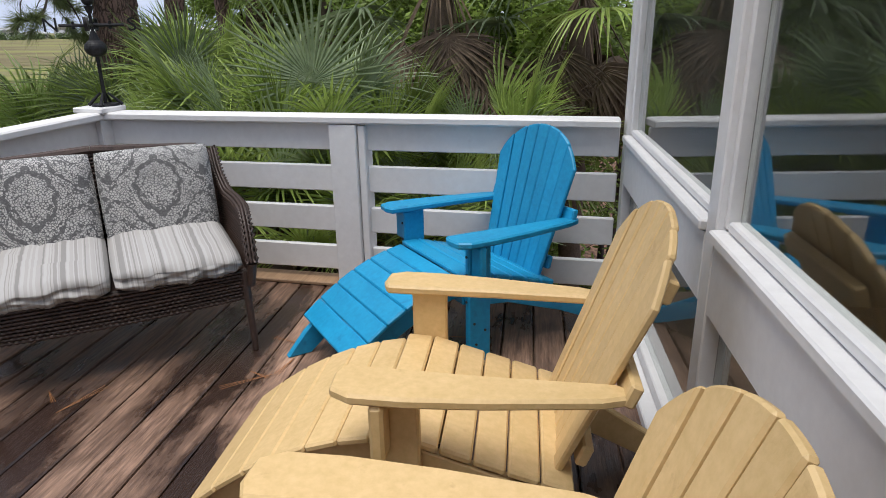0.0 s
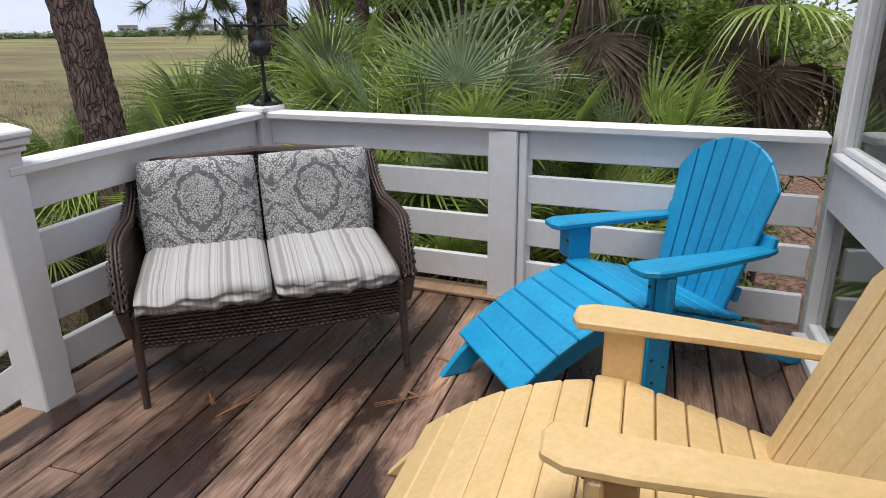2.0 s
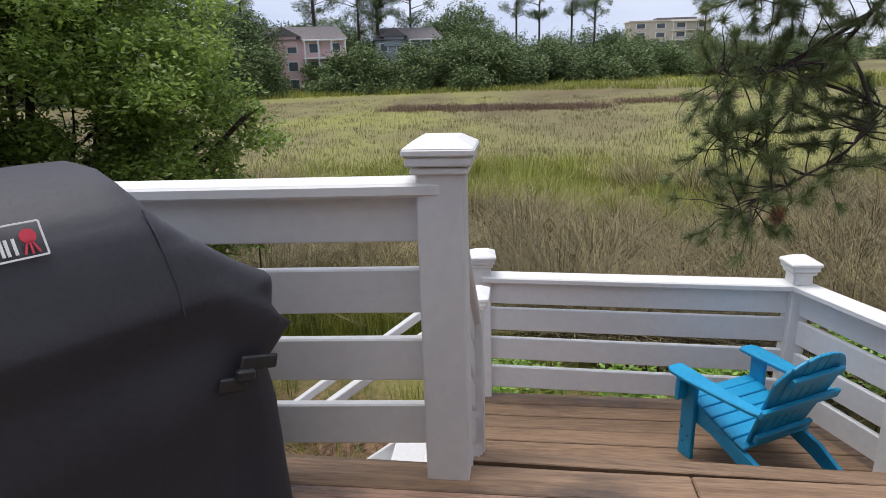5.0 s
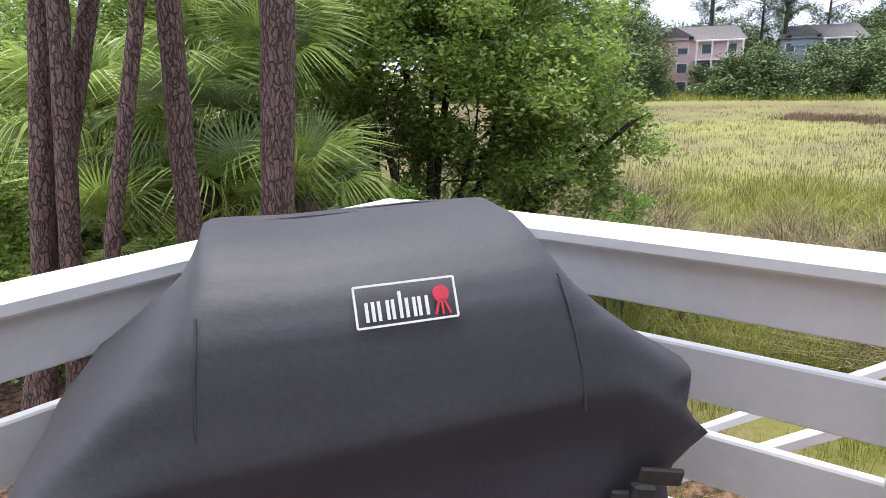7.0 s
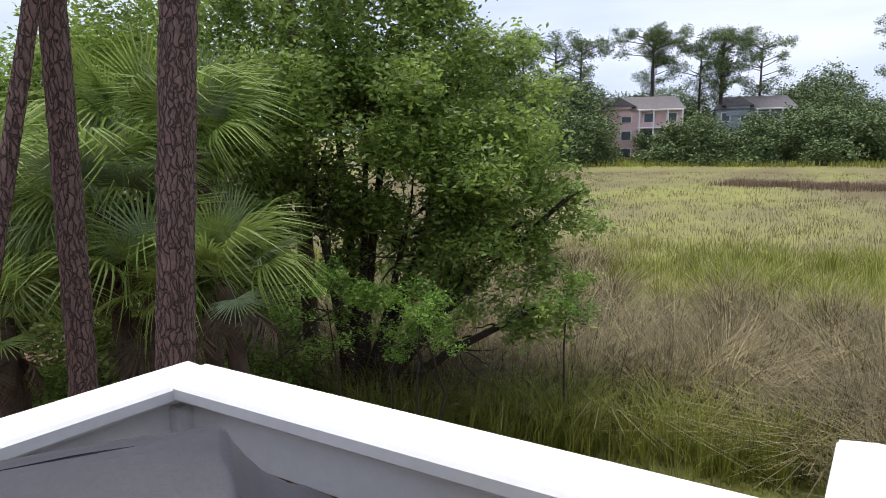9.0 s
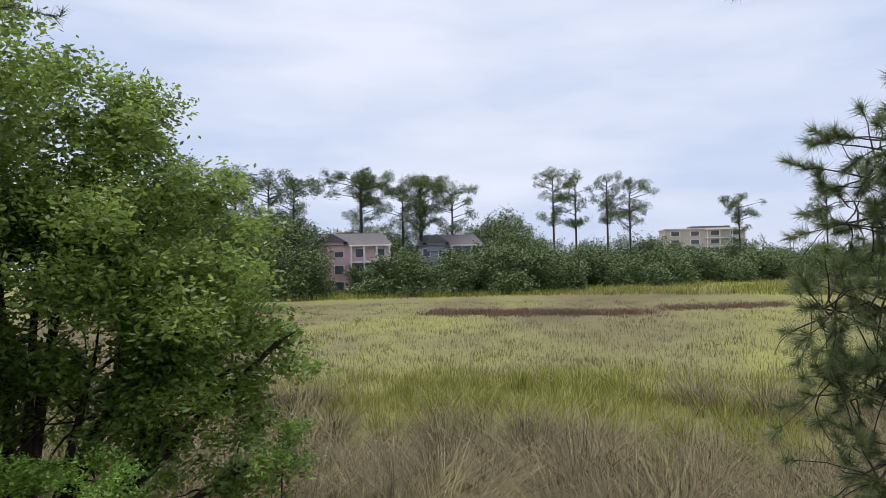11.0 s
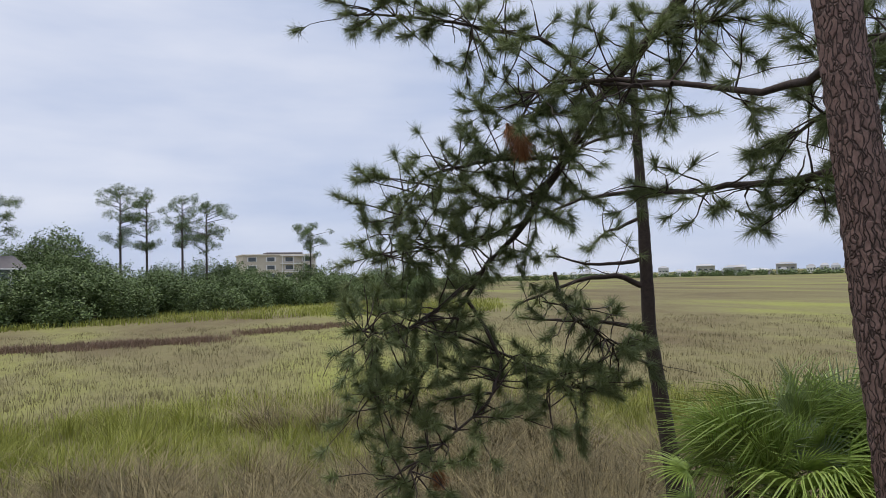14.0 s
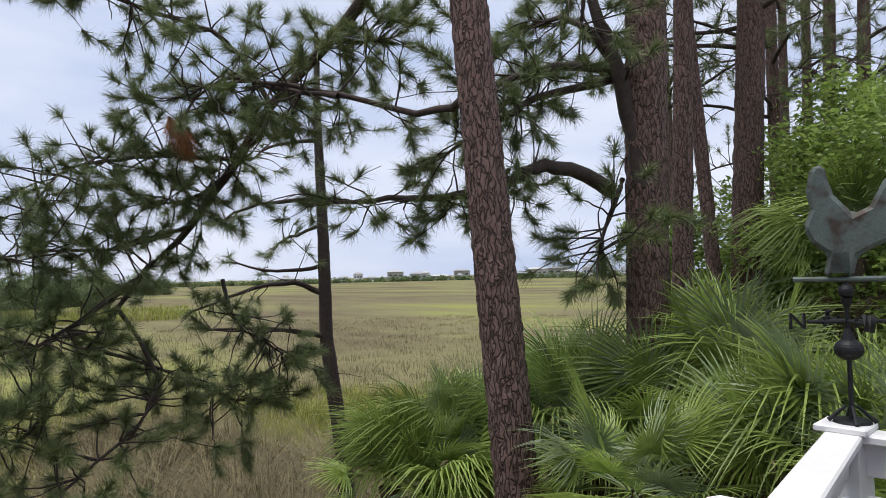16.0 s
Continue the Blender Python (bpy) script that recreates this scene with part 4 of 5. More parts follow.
rm = Matrix.Translation((0, 0, 0.62)) @ pose(0, 0, 0, 0, 0, 14)
rooster = part("rooster", extrude_outline([(x, y) for x, y in bird][::-1], 0.05, rm @ pose(0, 0, 0, 90, 0, 0), 0.018), COPPER, vane, "verdigris rooster figure")
part("perch", rod(rm @ Vector((-0.2, 0, -0.008)), rm @ Vector((0.22, 0, -0.008)), 0.012, 0.012, 10), COPPER, vane)

# ---- ground ----
MARSH, YARD = -3.75, -3.3
def ground_height(x, y):
    d = -0.75 * x + 0.66 * (0.25 * y)
    k = min(1.0, max(0.0, (d - 5) / 5))
    return YARD + (MARSH - YARD) * k * k * (3 - 2 * k)


xs = np.concatenate([-np.geomspace(3500, 60, 24), np.linspace(-55, 40, 96), np.geomspace(45, 800, 12)])
ys = np.concatenate([-np.geomspace(3000, 60, 24), np.linspace(-55, 55, 111), np.geomspace(60, 3500, 24)])
V = [(x, y, ground_height(x, y) + (0.06 * noise.noise(Vector((x * 0.3, y * 0.3, 0))) if abs(x) < 60 and abs(y) < 60 else 0)) for y in ys for x in xs]
nx = len(xs)
F = [(j * nx + i, j * nx + i + 1, (j + 1) * nx + i + 1, (j + 1) * nx + i) for j in range(len(ys) - 1) for i in range(nx - 1)]
ground = from_arrays("ground", V, F, GROUND, smooth=True)
tagged(ground, "flat salt marsh and yard covered in brown and green grass", "ground", kind="structure")


# ---- reeds ----
def reeds(name, label, mat, spots, blades, h0, h1, spread, width, seed, bend=0.35):
    rng = np.random.default_rng(seed)
    c = np.repeat(np.asarray(spots), blades, axis=0)
    n = len(c)
    base = c[:, :2] + rng.normal(0, spread, (n, 2))
    z0 = c[:, 2]
    hgt = rng.uniform(h0, h1, n) * np.repeat(rng.uniform(0.6, 1.2, len(spots)), blades)
    ang = np.arctan2(base[:, 1] - c[:, 1], base[:, 0] - c[:, 0]) + rng.normal(0, 0.5, n)
    lean = rng.uniform(0.05, bend, n) * hgt
    side = np.stack([-np.sin(ang), np.cos(ang)], 1) * width
    dirv = np.stack([np.cos(ang), np.sin(ang)], 1) + np.repeat(rng.normal(0, 0.35, (len(spots), 2)), blades, axis=0)
    b0 = np.c_[base - side, z0]
    b1 = np.c_[base + side, z0]
    m0 = np.c_[base + dirv * lean[:, None] * 0.35 + side * 0.7, z0 + hgt * 0.6]
    m1 = np.c_[base + dirv * lean[:, None] * 0.35 - side * 0.7, z0 + hgt * 0.6]
    t0 = np.c_[base + dirv * lean[:, None] - side * 0.15, z0 + hgt]
    t1 = np.c_[base + dirv * lean[:, None] + side * 0.15, z0 + hgt]
    V = np.stack([b0, b1, m0, m1, t1, t0], 1).reshape(-1, 3)
    i = np.arange(n)[:, None] * 6
    F = np.concatenate([i + [0, 1, 2, 3], i + [3, 2, 4, 5]])
    ob = from_arrays(name, V, F, mat)
    return tagged(ob, label, "grass", kind="stuff")


rng = np.random.default_rng(11)
def spots_in(n, near, far, b0, b1, seed, centre=(-1.2, 0.0), patch=0.0, want=0):
    """Places spread over a sector of the marsh: bearings in degrees left of +y."""
    r = np.random.default_rng(seed)
    out = []
    while len(out) < n:
        d = near + (far - near) * r.random() ** 1.4
        b = radians(b0 + (b1 - b0) * r.random())
        x, y = centre[0] - d * math.sin(b), centre[1] + d * math.cos(b)
        k = noise.noise(Vector((x * 0.11, y * 0.11, 4.0)))
        if patch and (k > 0.12) != (want > 0):
            continue
        out.append((x, y, ground_height(x, y) - 0.03))
    return out


reeds("brown_reeds", "tall brown dry marsh grass in clumps", REED, spots_in(950, 8.5, 25, 20, 150, 1, patch=1, want=0), 120, 0.5, 1.5, 0.17, 0.011, 2, 1.9)
reeds("green_reeds", "yellow-green marsh grass in patches", REED_GREEN, spots_in(420, 9.0, 28, 20, 150, 3, patch=1, want=1), 75, 0.45, 1.1, 0.18, 0.01, 4, 1.0)
reeds("far_reeds", "low tan marsh grass farther out", FAR_REED, spots_in(5200, 25, 85, 20, 140, 5), 16, 0.16, 0.42, 0.5, 0.012, 6, 0.6)
reeds("far_green_reeds", "low yellow-green marsh grass farther out", REED_GREEN, spots_in(1300, 23, 31, 20, 140, 7), 20, 0.35, 0.7, 0.4, 0.011, 8, 0.6)
reeds("shore_grass", "bright yellow-green grass along the far shore", REED_GREEN, spots_in(1500, 98, 150, 66, 125, 15), 14, 0.5, 1.0, 1.3, 0.05, 16, 0.5)
rust = []
for p, q, n in (((-65.33, -21.34), (-65.89, 0.19), 700), ((-71.73, 1.79), (-77, 13.85), 260)):
    for u in rng.random(n):
        rust.append((p[0] + (q[0] - p[0]) * u + rng.normal(0, 1.6), p[1] + (q[1] - p[1]) * u + rng.normal(0, 0.8), MARSH))
reeds("rust_reeds", "long patch of rusty brown marsh grass", RUST, rust, 14, 0.25, 0.5, 0.4, 0.02, 17, 0.5)
reeds("yard_grass", "tan drooping grass in the yard below the deck", REED_GREEN, spots_in(170, 3.5, 9.5, 20, 175, 9), 46, 0.3, 0.75, 0.14, 0.005, 10, 1.0)


# ---- trees ----
def limb_mesh(paths, sides=7):
    """Tapered round limbs along lists of (point, radius)."""
    V, F = [], []
    for path in paths:
        start = len(V)
        for i, (p, r) in enumerate(path):
            d = (path[min(i + 1, len(path) - 1)][0] - path[max(i - 1, 0)][0]).normalized()
            a = d.orthogonal().normalized()
            b = d.cross(a)
            for k in range(sides):
                t = 2 * math.pi * k / sides
                V.append(p + (a * math.cos(t) + b * math.sin(t)) * r)
        for i in range(len(path) - 1):
            for k in range(sides):
                F.append((start + i * sides + k, start + i * sides + (k + 1) % sides, start + (i + 1) * sides + (k + 1) % sides, start + (i + 1) * sides + k))
    return V, F


def wander(p, d, length, r0, r1, rng, steps_=8, droop=0.0, wild=0.25):
    out = [(p.copy(), r0)]
    d = d.normalized()
    for i in range(steps_):
        d = (d + Vector((rng.gauss(0, wild), rng.gauss(0, wild), rng.gauss(0, wild) - droop)) * 0.4).normalized()
        p = p + d * (length / steps_)
        out.append((p.copy(), r0 + (r1 - r0) * (i + 1) / steps_))
    return out


def bark_trunk(path, mat, parent, sides=20, rough=0.16, step=0.06):
    """A trunk with a furrowed, plated surface along a path of (point, radius)."""
    V, F = [], []
    rings = []
    for (p, r), (q, s) in zip(path, path[1:]):
        sub = max(2, int((q - p).length / step))
        for i in range(sub):
            t = i / sub
            rings.append((p.lerp(q, t), r + (s - r) * t))
    rings.append(path[-1])
    for p, r in rings:
        for k in range(sides):
            t = 2 * math.pi * k / sides
            c, s = math.cos(t), math.sin(t)
            d = noise.voronoi(Vector((c * r * 17 + p.x, s * r * 17, p.z * 6.5)))[0]
            plate = min(1.0, (d[1] - d[0]) * 2.6) + 0.5 * noise.noise(Vector((c * 4, s * 4, p.z * 3)))
            rr = r * (1 + rough * 0.32 * (plate - 0.7))
            V.append((p.x + c * rr, p.y + s * rr, p.z))
    for i in range(len(rings) - 1):
        for k in range(sides):
            F.append((i * sides + k, i * sides + (k + 1) % sides, (i + 1) * sides + (k + 1) % sides, (i + 1) * sides + k))
    return from_arrays("trunk", V, F, mat, parent)


def tufts(spots, needles, length, width, seed, spread=1.15):
    """Brushes of needles: spots are (point, direction)."""
    r = np.random.default_rng(seed)
    P = np.array([p for p, _ in spots])
    D = np.array([d for _, d in spots])
    n = len(P) * needles
    p, d = np.repeat(P, needles, 0), np.repeat(D, needles, 0)
    along_ = r.random((n, 1)) * 0.14
    w = d + r.normal(0, spread, (n, 3)) * 0.62
    w /= np.linalg.norm(w, axis=1)[:, None]
    l = length * r.uniform(0.65, 1.1, (n, 1))
    s = np.cross(w, r.normal(0, 1, (n, 3)))
    s *= width / np.linalg.norm(s, axis=1)[:, None]
    b = p + d * along_ - d * 0.05
    tip = b + w * l + np.array([0, 0, -0.12]) * l * r.random((n, 1))
    V = np.stack([b - s, b + s, tip], 1).reshape(-1, 3)
    return V, np.arange(n * 3).reshape(-1, 3)


def pine_sprays(path, rng, count, size, reach=0.7, droop=0.1):
    """Side twigs along the outer part of a limb, each ending in brushes."""
    twigs, spots = [], []
    n = len(path)
    for _ in range(count):
        i = min(n - 1, int(n * (0.3 + 0.7 * rng.random())))
        p, r = path[i]
        d = Vector((rng.gauss(0, 1), rng.gauss(0, 1), rng.gauss(0.1, 0.7))).normalized()
        tw = wander(p, d, reach * rng.uniform(0.4, 1.2), min(0.012, r), 0.004, rng, 5, droop, 0.5)
        twigs.append(tw)
        for k in (3, 4, 5):
            if rng.random() < 0.45 + 0.3 * (k == 5):
                q = tw[k][0]
                e = (q - tw[k - 1][0]).normalized() + Vector((rng.gauss(0, 0.3), rng.gauss(0, 0.3), 0.25))
                spots.append((q, e.normalized()))
    q, e = path[-1][0], (path[-1][0] - path[-2][0]).normalized()
    spots += [(q, e), (q - e * 0.1, (e + Vector((0.3, 0.2, 0.3))).normalized())]
    return twigs, spots


def V3(x, y, z):
    return Vector((x, y, z))


def pine(name, label, trunk, limbs, seed, needles=70, length=0.2, width=0.0028, sprays=16, reach=0.7, sides=18, rough=0.2, dead=(), bark=None):
    rng = random.Random(seed)
    t = thing(name, label, "tree", group="pines by the deck")
    bark_trunk(trunk, bark or BARK, t, sides, rough, 0.035 if sides > 20 else 0.1)
    paths, spots = [], []
    for limb in limbs:
        count = limb[2] if len(limb) > 2 else sprays
        pts, rr = limb[0], limb[1]
        fine = []
        for i in range(len(pts) - 1):
            for k in range(4):
                u = k / 4
                a = pts[max(i - 1, 0)]
                b, c = pts[i], pts[i + 1]
                e = pts[min(i + 2, len(pts) - 1)]
                q = 0.5 * ((2 * b) + (c - a) * u + (2 * a - 5 * b + 4 * c - e) * u * u + (3 * b - a - 3 * c + e) * u ** 3)
                s = (i + u) / (len(pts) - 1)
                fine.append((q + Vector((rng.gauss(0, 0.012), rng.gauss(0, 0.012), rng.gauss(0, 0.012))), rr * (1 - 0.8 * s) + 0.004))
        fine.append((pts[-1], 0.006))
        paths.append(fine)
        if count:
            tw, sp = pine_sprays(fine, rng, count, length, reach)
            paths += tw
            spots += sp
    V, F = limb_mesh(paths)
    tagged(from_arrays("branch_work", V, F, TWIG, t, smooth=True), kind="stuff")
    if spots:
        V, F = tufts(spots, needles, length, width, seed)
        from_arrays("crown", V, F, NEEDLE, t)
    if dead:
        for k, one in enumerate(dead):
            V, F = tufts([one], 420, 0.3, 0.004, seed + 1 + k, 0.5)
            from_arrays("dead_spray", V, F, DEADNEEDLE, t, "hanging rust-brown dead needles")
    return t


# ---- pines round the deck ----
L1 = (V3(-6.95, 4.86, 4.79), V3(-8.41, 4.57, 3.85), V3(-9.24, 3.9, 2.37), V3(-9.5, 3.32, 1.69), V3(-9.5, 2.74, 0.87))
L2 = (V3(-5.93, 4.79, 3.32), V3(-7.13, 4.32, 3.73), V3(-7.99, 3.7, 3.9), V3(-8.39, 3.36, 3.48))
L3 = (V3(-8.41, 4.57, 3.85), V3(-8.69, 4.1, 4.67), V3(-9.05, 3.36, 4.93), V3(-9.4, 2.38, 5.14), V3(-9.61, 1.53, 5.16))
L4 = (V3(-8.8, 4.3, 3.19), V3(-9.12, 3.69, 3.2), V3(-9.39, 3.06, 3.14), V3(-9.29, 2.39, 2.86), V3(-9.39, 2.05, 2.35))
L5 = (V3(-9.24, 3.9, 2.37), V3(-9.37, 3.11, 2.07), V3(-9.31, 2.31, 1.99), V3(-9.26, 1.72, 1.92))
L6 = (V3(-9.5, 3.32, 1.69), V3(-9.24, 2.57, 1.19), V3(-8.91, 1.91, 0.96), V3(-8.63, 1.32, 1.01))
L7 = (V3(-9.5, 2.74, 0.87), V3(-9.32, 2.29, 0.26), V3(-9.12, 1.88, -0.01), V3(-9, 1.52, 0.21))
L8 = (V3(-9.49, 3.06, 1.31), V3(-9.05, 3.35, 0.5), V3(-8.77, 2.99, 0), V3(-8.62, 2.21, -0.48), V3(-8.43, 1.76, -0.74))
L9 = (V3(-9.5, 2.74, 0.87), V3(-9.21, 3.5, 0.55), V3(-8.88, 4.17, 0.16), V3(-8.69, 4.49, 0.08))
L10 = (V3(-7.98, 4.68, 4.22), V3(-7.44, 4.91, 4.5), V3(-6.91, 5.22, 4.43))
L11 = (V3(-4.71, 6.5, 2.51), V3(-5.03, 5.91, 2.77), V3(-5.29, 5.52, 2.61), V3(-5.94, 5.38, 2.5), V3(-6.7, 5.07, 2.5), V3(-7.44, 4.65, 2.53))
L12 = (V3(-4.7, 6.82, 3.91), V3(-5.02, 6.04, 3.85), V3(-5.29, 5.45, 3.62), V3(-5.42, 5.13, 3.5))
L13 = (V3(-4.73, 6.8, 3.81), V3(-5.23, 5.91, 3.54), V3(-5.38, 5.48, 3.26), V3(-6, 5.13, 2.9))
L14 = (V3(-4.73, 6.8, 3.78), V3(-4.81, 6.38, 4.27), V3(-5.2, 6.12, 4.44), V3(-5.71, 5.95, 4.22))
L15 = (V3(-4.71, 6.81, 2.65), V3(-4.66, 6.28, 2.08), V3(-4.72, 6.25, 1.73))
L16 = (V3(-6.52, 4.2, 3.51), V3(-7.16, 4.2, 3.68), V3(-8, 3.88, 3.94), V3(-8.5, 3.4, 3.76))
L17 = (V3(-8.28, 4.54, 3.72), V3(-8.69, 4.27, 3.14), V3(-8.95, 3.82, 2.69), V3(-8.9, 3.28, 2.54))
L18 = (V3(-8.99, 4.17, 1.63), V3(-8.72, 4.22, 1.08), V3(-8.54, 4.52, 0.81), V3(-8.35, 4.8, 0.56))
L19 = (V3(-4.44, 6.74, 2.54), V3(-4.61, 6.65, 3.68), V3(-4.84, 6.52, 4.67), V3(-4.93, 6.47, 5.72))
Y1 = (V3(-11.27, 7.31, 3.12), V3(-11.61, 6.23, 2.99), V3(-11.79, 5.49, 2.62))
Y2 = (V3(-11.28, 7.29, 1.86), V3(-11.47, 6.47, 1.75), V3(-11.71, 5.66, 1.94))
Y3 = (V3(-11.27, 7.31, 1.28), V3(-11.3, 6.73, 1.56), V3(-11.62, 5.83, 1.42), V3(-11.81, 5, 1.09))
Y4 = (V3(-11.22, 7.36, 0.51), V3(-11.31, 6.35, 0.75), V3(-11.59, 5, 0.85))
Y5 = (V3(-11.3, 7.27, 4.22), V3(-11.52, 6.58, 4.11), V3(-11.54, 5.97, 3.76))
Y6 = (V3(-11.26, 7.31, 2.61), V3(-11.43, 6.72, 2.4), V3(-11.32, 6.34, 2.18))
Y7 = (V3(-11.3, 7.26, 4.77), V3(-10.84, 7.53, 4.78), V3(-10.49, 7.48, 4.18))

T1_TRUNK = [(V3(-4.42, 4.73, -3.4), 0.205), (V3(-4.56, 4.61, -1.0), 0.195), (V3(-4.69, 4.5, 1.4), 0.185), (V3(-4.84, 4.38, 4.1), 0.165), (V3(-4.98, 4.26, 6.5), 0.145), (V3(-5.18, 4.1, 10.0), 0.11)]
pine("pine_tree", "tall pine with plated red-brown bark beside the steps", T1_TRUNK,
     [([V3(-4.93, 4.3, 5.7)] + list(L1), 0.085, 49), ([V3(-4.79, 4.42, 3.2)] + list(L2), 0.04, 25), (L3, 0.035, 61), (L4, 0.03, 66), (L5, 0.025, 49), (L6, 0.028, 49), (L7, 0.022, 41),
      (L8, 0.025, 61), (L9, 0.02, 41), (L10, 0.022, 49), (L16, 0.03, 57), (L17, 0.025, 49), (L18, 0.025, 41)],
     21, 135, 0.205, 0.0037, reach=0.8, sides=40, rough=0.3,
     dead=[(V3(-8.36, 3.36, 3.42), V3(0.1, 0, -1)), (V3(-8.31, 3.41, 3.32), V3(-0.1, 0.1, -1)), (V3(-8.58, 2.26, -0.63), V3(0, 0.2, -1)), (V3(-8.41, 3.26, 3.47), V3(0.3, 0.2, -0.8))])
T2_TRUNK = [(V3(-4.58, 6.79, -3.4), 0.25), (V3(-4.52, 6.83, 0.0), 0.24), (V3(-4.43, 6.87, 4.0), 0.225), (V3(-4.28, 6.95, 11.0), 0.17)]
pine("pine_tree", "thick pine with an arching low limb", T2_TRUNK, [(L11, 0.085, 58), (L12, 0.06, 32), (L13, 0.05, 36), (L14, 0.05, 43), (L15, 0.03, 29), (L19, 0.12, 12)], 31, 125, 0.205, 0.0039, reach=0.8, sides=36, rough=0.3)
YT = [(V3(-10.94, 7.7, -3.68), 0.17), (V3(-11.06, 7.57, -1.58), 0.155), (V3(-11.22, 7.36, 0.49), 0.13), (V3(-11.24, 7.34, 2.39), 0.11), (V3(-11.29, 7.28, 4.76), 0.075), (V3(-11.28, 7.29, 6.32), 0.04)]
pine("pine_tree", "slender dark young pine at the marsh edge", YT, [(Y1, 0.045, 8), (Y2, 0.04, 2), (Y3, 0.06, 10), (Y4, 0.05, 10), (Y5, 0.04, 13), (Y6, 0.035, 7), (Y7, 0.035, 12)], 41, 60, 0.24, 0.0042, reach=0.7, sides=16, bark=TWIG)


def back_pine(x, y, r, lean, seed, low=3.5, high=11.0, count=9, label="tall pine behind the palms"):
    rng = random.Random(seed)
    lx, ly = lean
    trunk = [(V3(x - lx * 3.4, y - ly * 3.4, -3.5), r * 1.15), (V3(x, y, 0), r), (V3(x + lx * 5, y + ly * 5, 5), r * 0.88), (V3(x + lx * 12, y + ly * 12, 12), r * 0.6)]
    limbs = []
    for i in range(count):
        z = rng.uniform(low, high)
        a = rng.uniform(0, 6.28)
        n = rng.uniform(1.2, 2.8)
        b = V3(x + lx * z, y + ly * z, z)
        e = V3(math.cos(a), math.sin(a), 0)
        limbs.append(([b, b + e * n * 0.5 + V3(0, 0, 0.25), b + e * n + V3(0, 0, rng.uniform(-0.2, 0.5))], 0.04))
    return pine("pine_tree", label, trunk, limbs, seed, 44, 0.22, 0.005, 13, 0.8, 18, 0.3)


BACK_PINES = [(-4.8, 8.3, 0.14, 0.034, 0.015, 3.5), (-4.79, 9.73, 0.11, -0.06, -0.02, 2.5), (-4.8, 10.5, 0.24, 0.05, 0.02, 3), (-5.2, 13.6, 0.13, 0.01, 0, 2.5), (-4.67, 14.8, 0.14, 0.04, 0, 2), (-4.1, 14.9, 0.14, 0.04, 0, 2),
              (-7.0, 13.2, 0.1, -0.02, 0, 2), (-3.0, 16.0, 0.17, 0.0, 0, 2), (-5.9, 16.5, 0.12, 0.02, 0, 1.5), (-1.5, 14.0, 0.16, 0.02, 0, 2.5), (-5.8, 18.0, 0.14, 0.02, 0, 1.5)]
for i, (x, y, r, lx, ly, low) in enumerate(BACK_PINES):
    back_pine(x, y, r, (lx, ly), 60 + i, low + 1.5)
LEFT_PINES = [(-3.16, -5.76, 0.165, -0.08, 0.045, 4), (-2.71, -6.74, 0.125, -0.03, 0.01, 3.5), (-1.54, -7.37, 0.11, -0.15, 0.03, 4), (-1.71, -7.14, 0.1, -0.11, 0.026, 4), (-1.72, -7.55, 0.1, -0.28, 0.07, 4), (-1.96, -6.66, 0.075, -0.23, 0.07, 3.5), (-7.4, -9.6, 0.14, 0.02, 0.0, 3.5)]
for i, (x, y, r, lx, ly, low) in enumerate(LEFT_PINES):
    back_pine(x, y, r, (lx, ly), 90 + i, low, label="bare pine trunk among the palms by the grill")


# ---- palms ----
def fan_leaf(seed, n=32, reach=0.74, droop=0.35, width=0.0135, arc=225):
    """A fan palm leaf in local space: stalk from the origin along +x, then folded blades."""
    rng = random.Random(seed)
    V, F = [], []
    stalk = 0.62
    for k in range(5):
        t = k / 4
        x, z = stalk * t, -0.10 * t * t
        V += [(x, -0.008, z), (x, 0.008, z), (x, 0, z + 0.01)]
        if k:
            a, b = 3 * (k - 1), 3 * k
            F += [(a, b, b + 1, a + 1), (a + 1, b + 1, b + 2, a + 2), (a + 2, b + 2, b, a)]
    for i in range(n):
        a = radians(-arc / 2 + arc * (i + 0.5) / n + rng.uniform(-1.5, 1.5))
        l = reach * (1 - 0.32 * abs(2 * (i + 0.5) / n - 1) ** 2) * rng.uniform(0.88, 1.06)
        d = Vector((math.cos(a), math.sin(a), 0.0))
        s = Vector((-d.y, d.x, 0))
        start = len(V)
        sag = droop * rng.uniform(0.6, 1.4)
        twist = rng.uniform(-0.2, 0.2)
        for k, (t, w) in enumerate(((0.0, 0.35), (0.3, 1.0), (0.6, 0.8), (0.82, 0.45), (1.0, 0.06))):
            c = Vector((stalk, 0, -0.10)) + d * (l * (t - 0.25 * max(0, t - 0.5) * sag)) + Vector((0, 0, -sag * l * max(0, t - 0.3) ** 1.7 + 0.10 * (1 - abs(2 * (i + 0.5) / n - 1)) * t))
            fold = Vector((0, 0, width * 0.5 * w))
            V += [c - s * (width * w) + fold, c + fold * (-0.3 + twist), c + s * (width * w) + fold]
            if k:
                p, q = start + 3 * (k - 1), start + 3 * k
                F += [(p, p + 1, q + 1, q), (p + 1, p + 2, q + 2, q + 1)]
    me = bpy.data.meshes.new("frond")
    me.from_pydata([tuple(v) for v in V], [], F)
    return me


def leaf_set(mats, **kw):
    out = []
    for seed in range(4):
        for mat in mats:
            me = fan_leaf(seed + 3, **({"droop": (0.15, 0.45, 0.85, 0.3)[seed]} | kw))
            me.materials.append(mat)
            out.append(me)
    return out


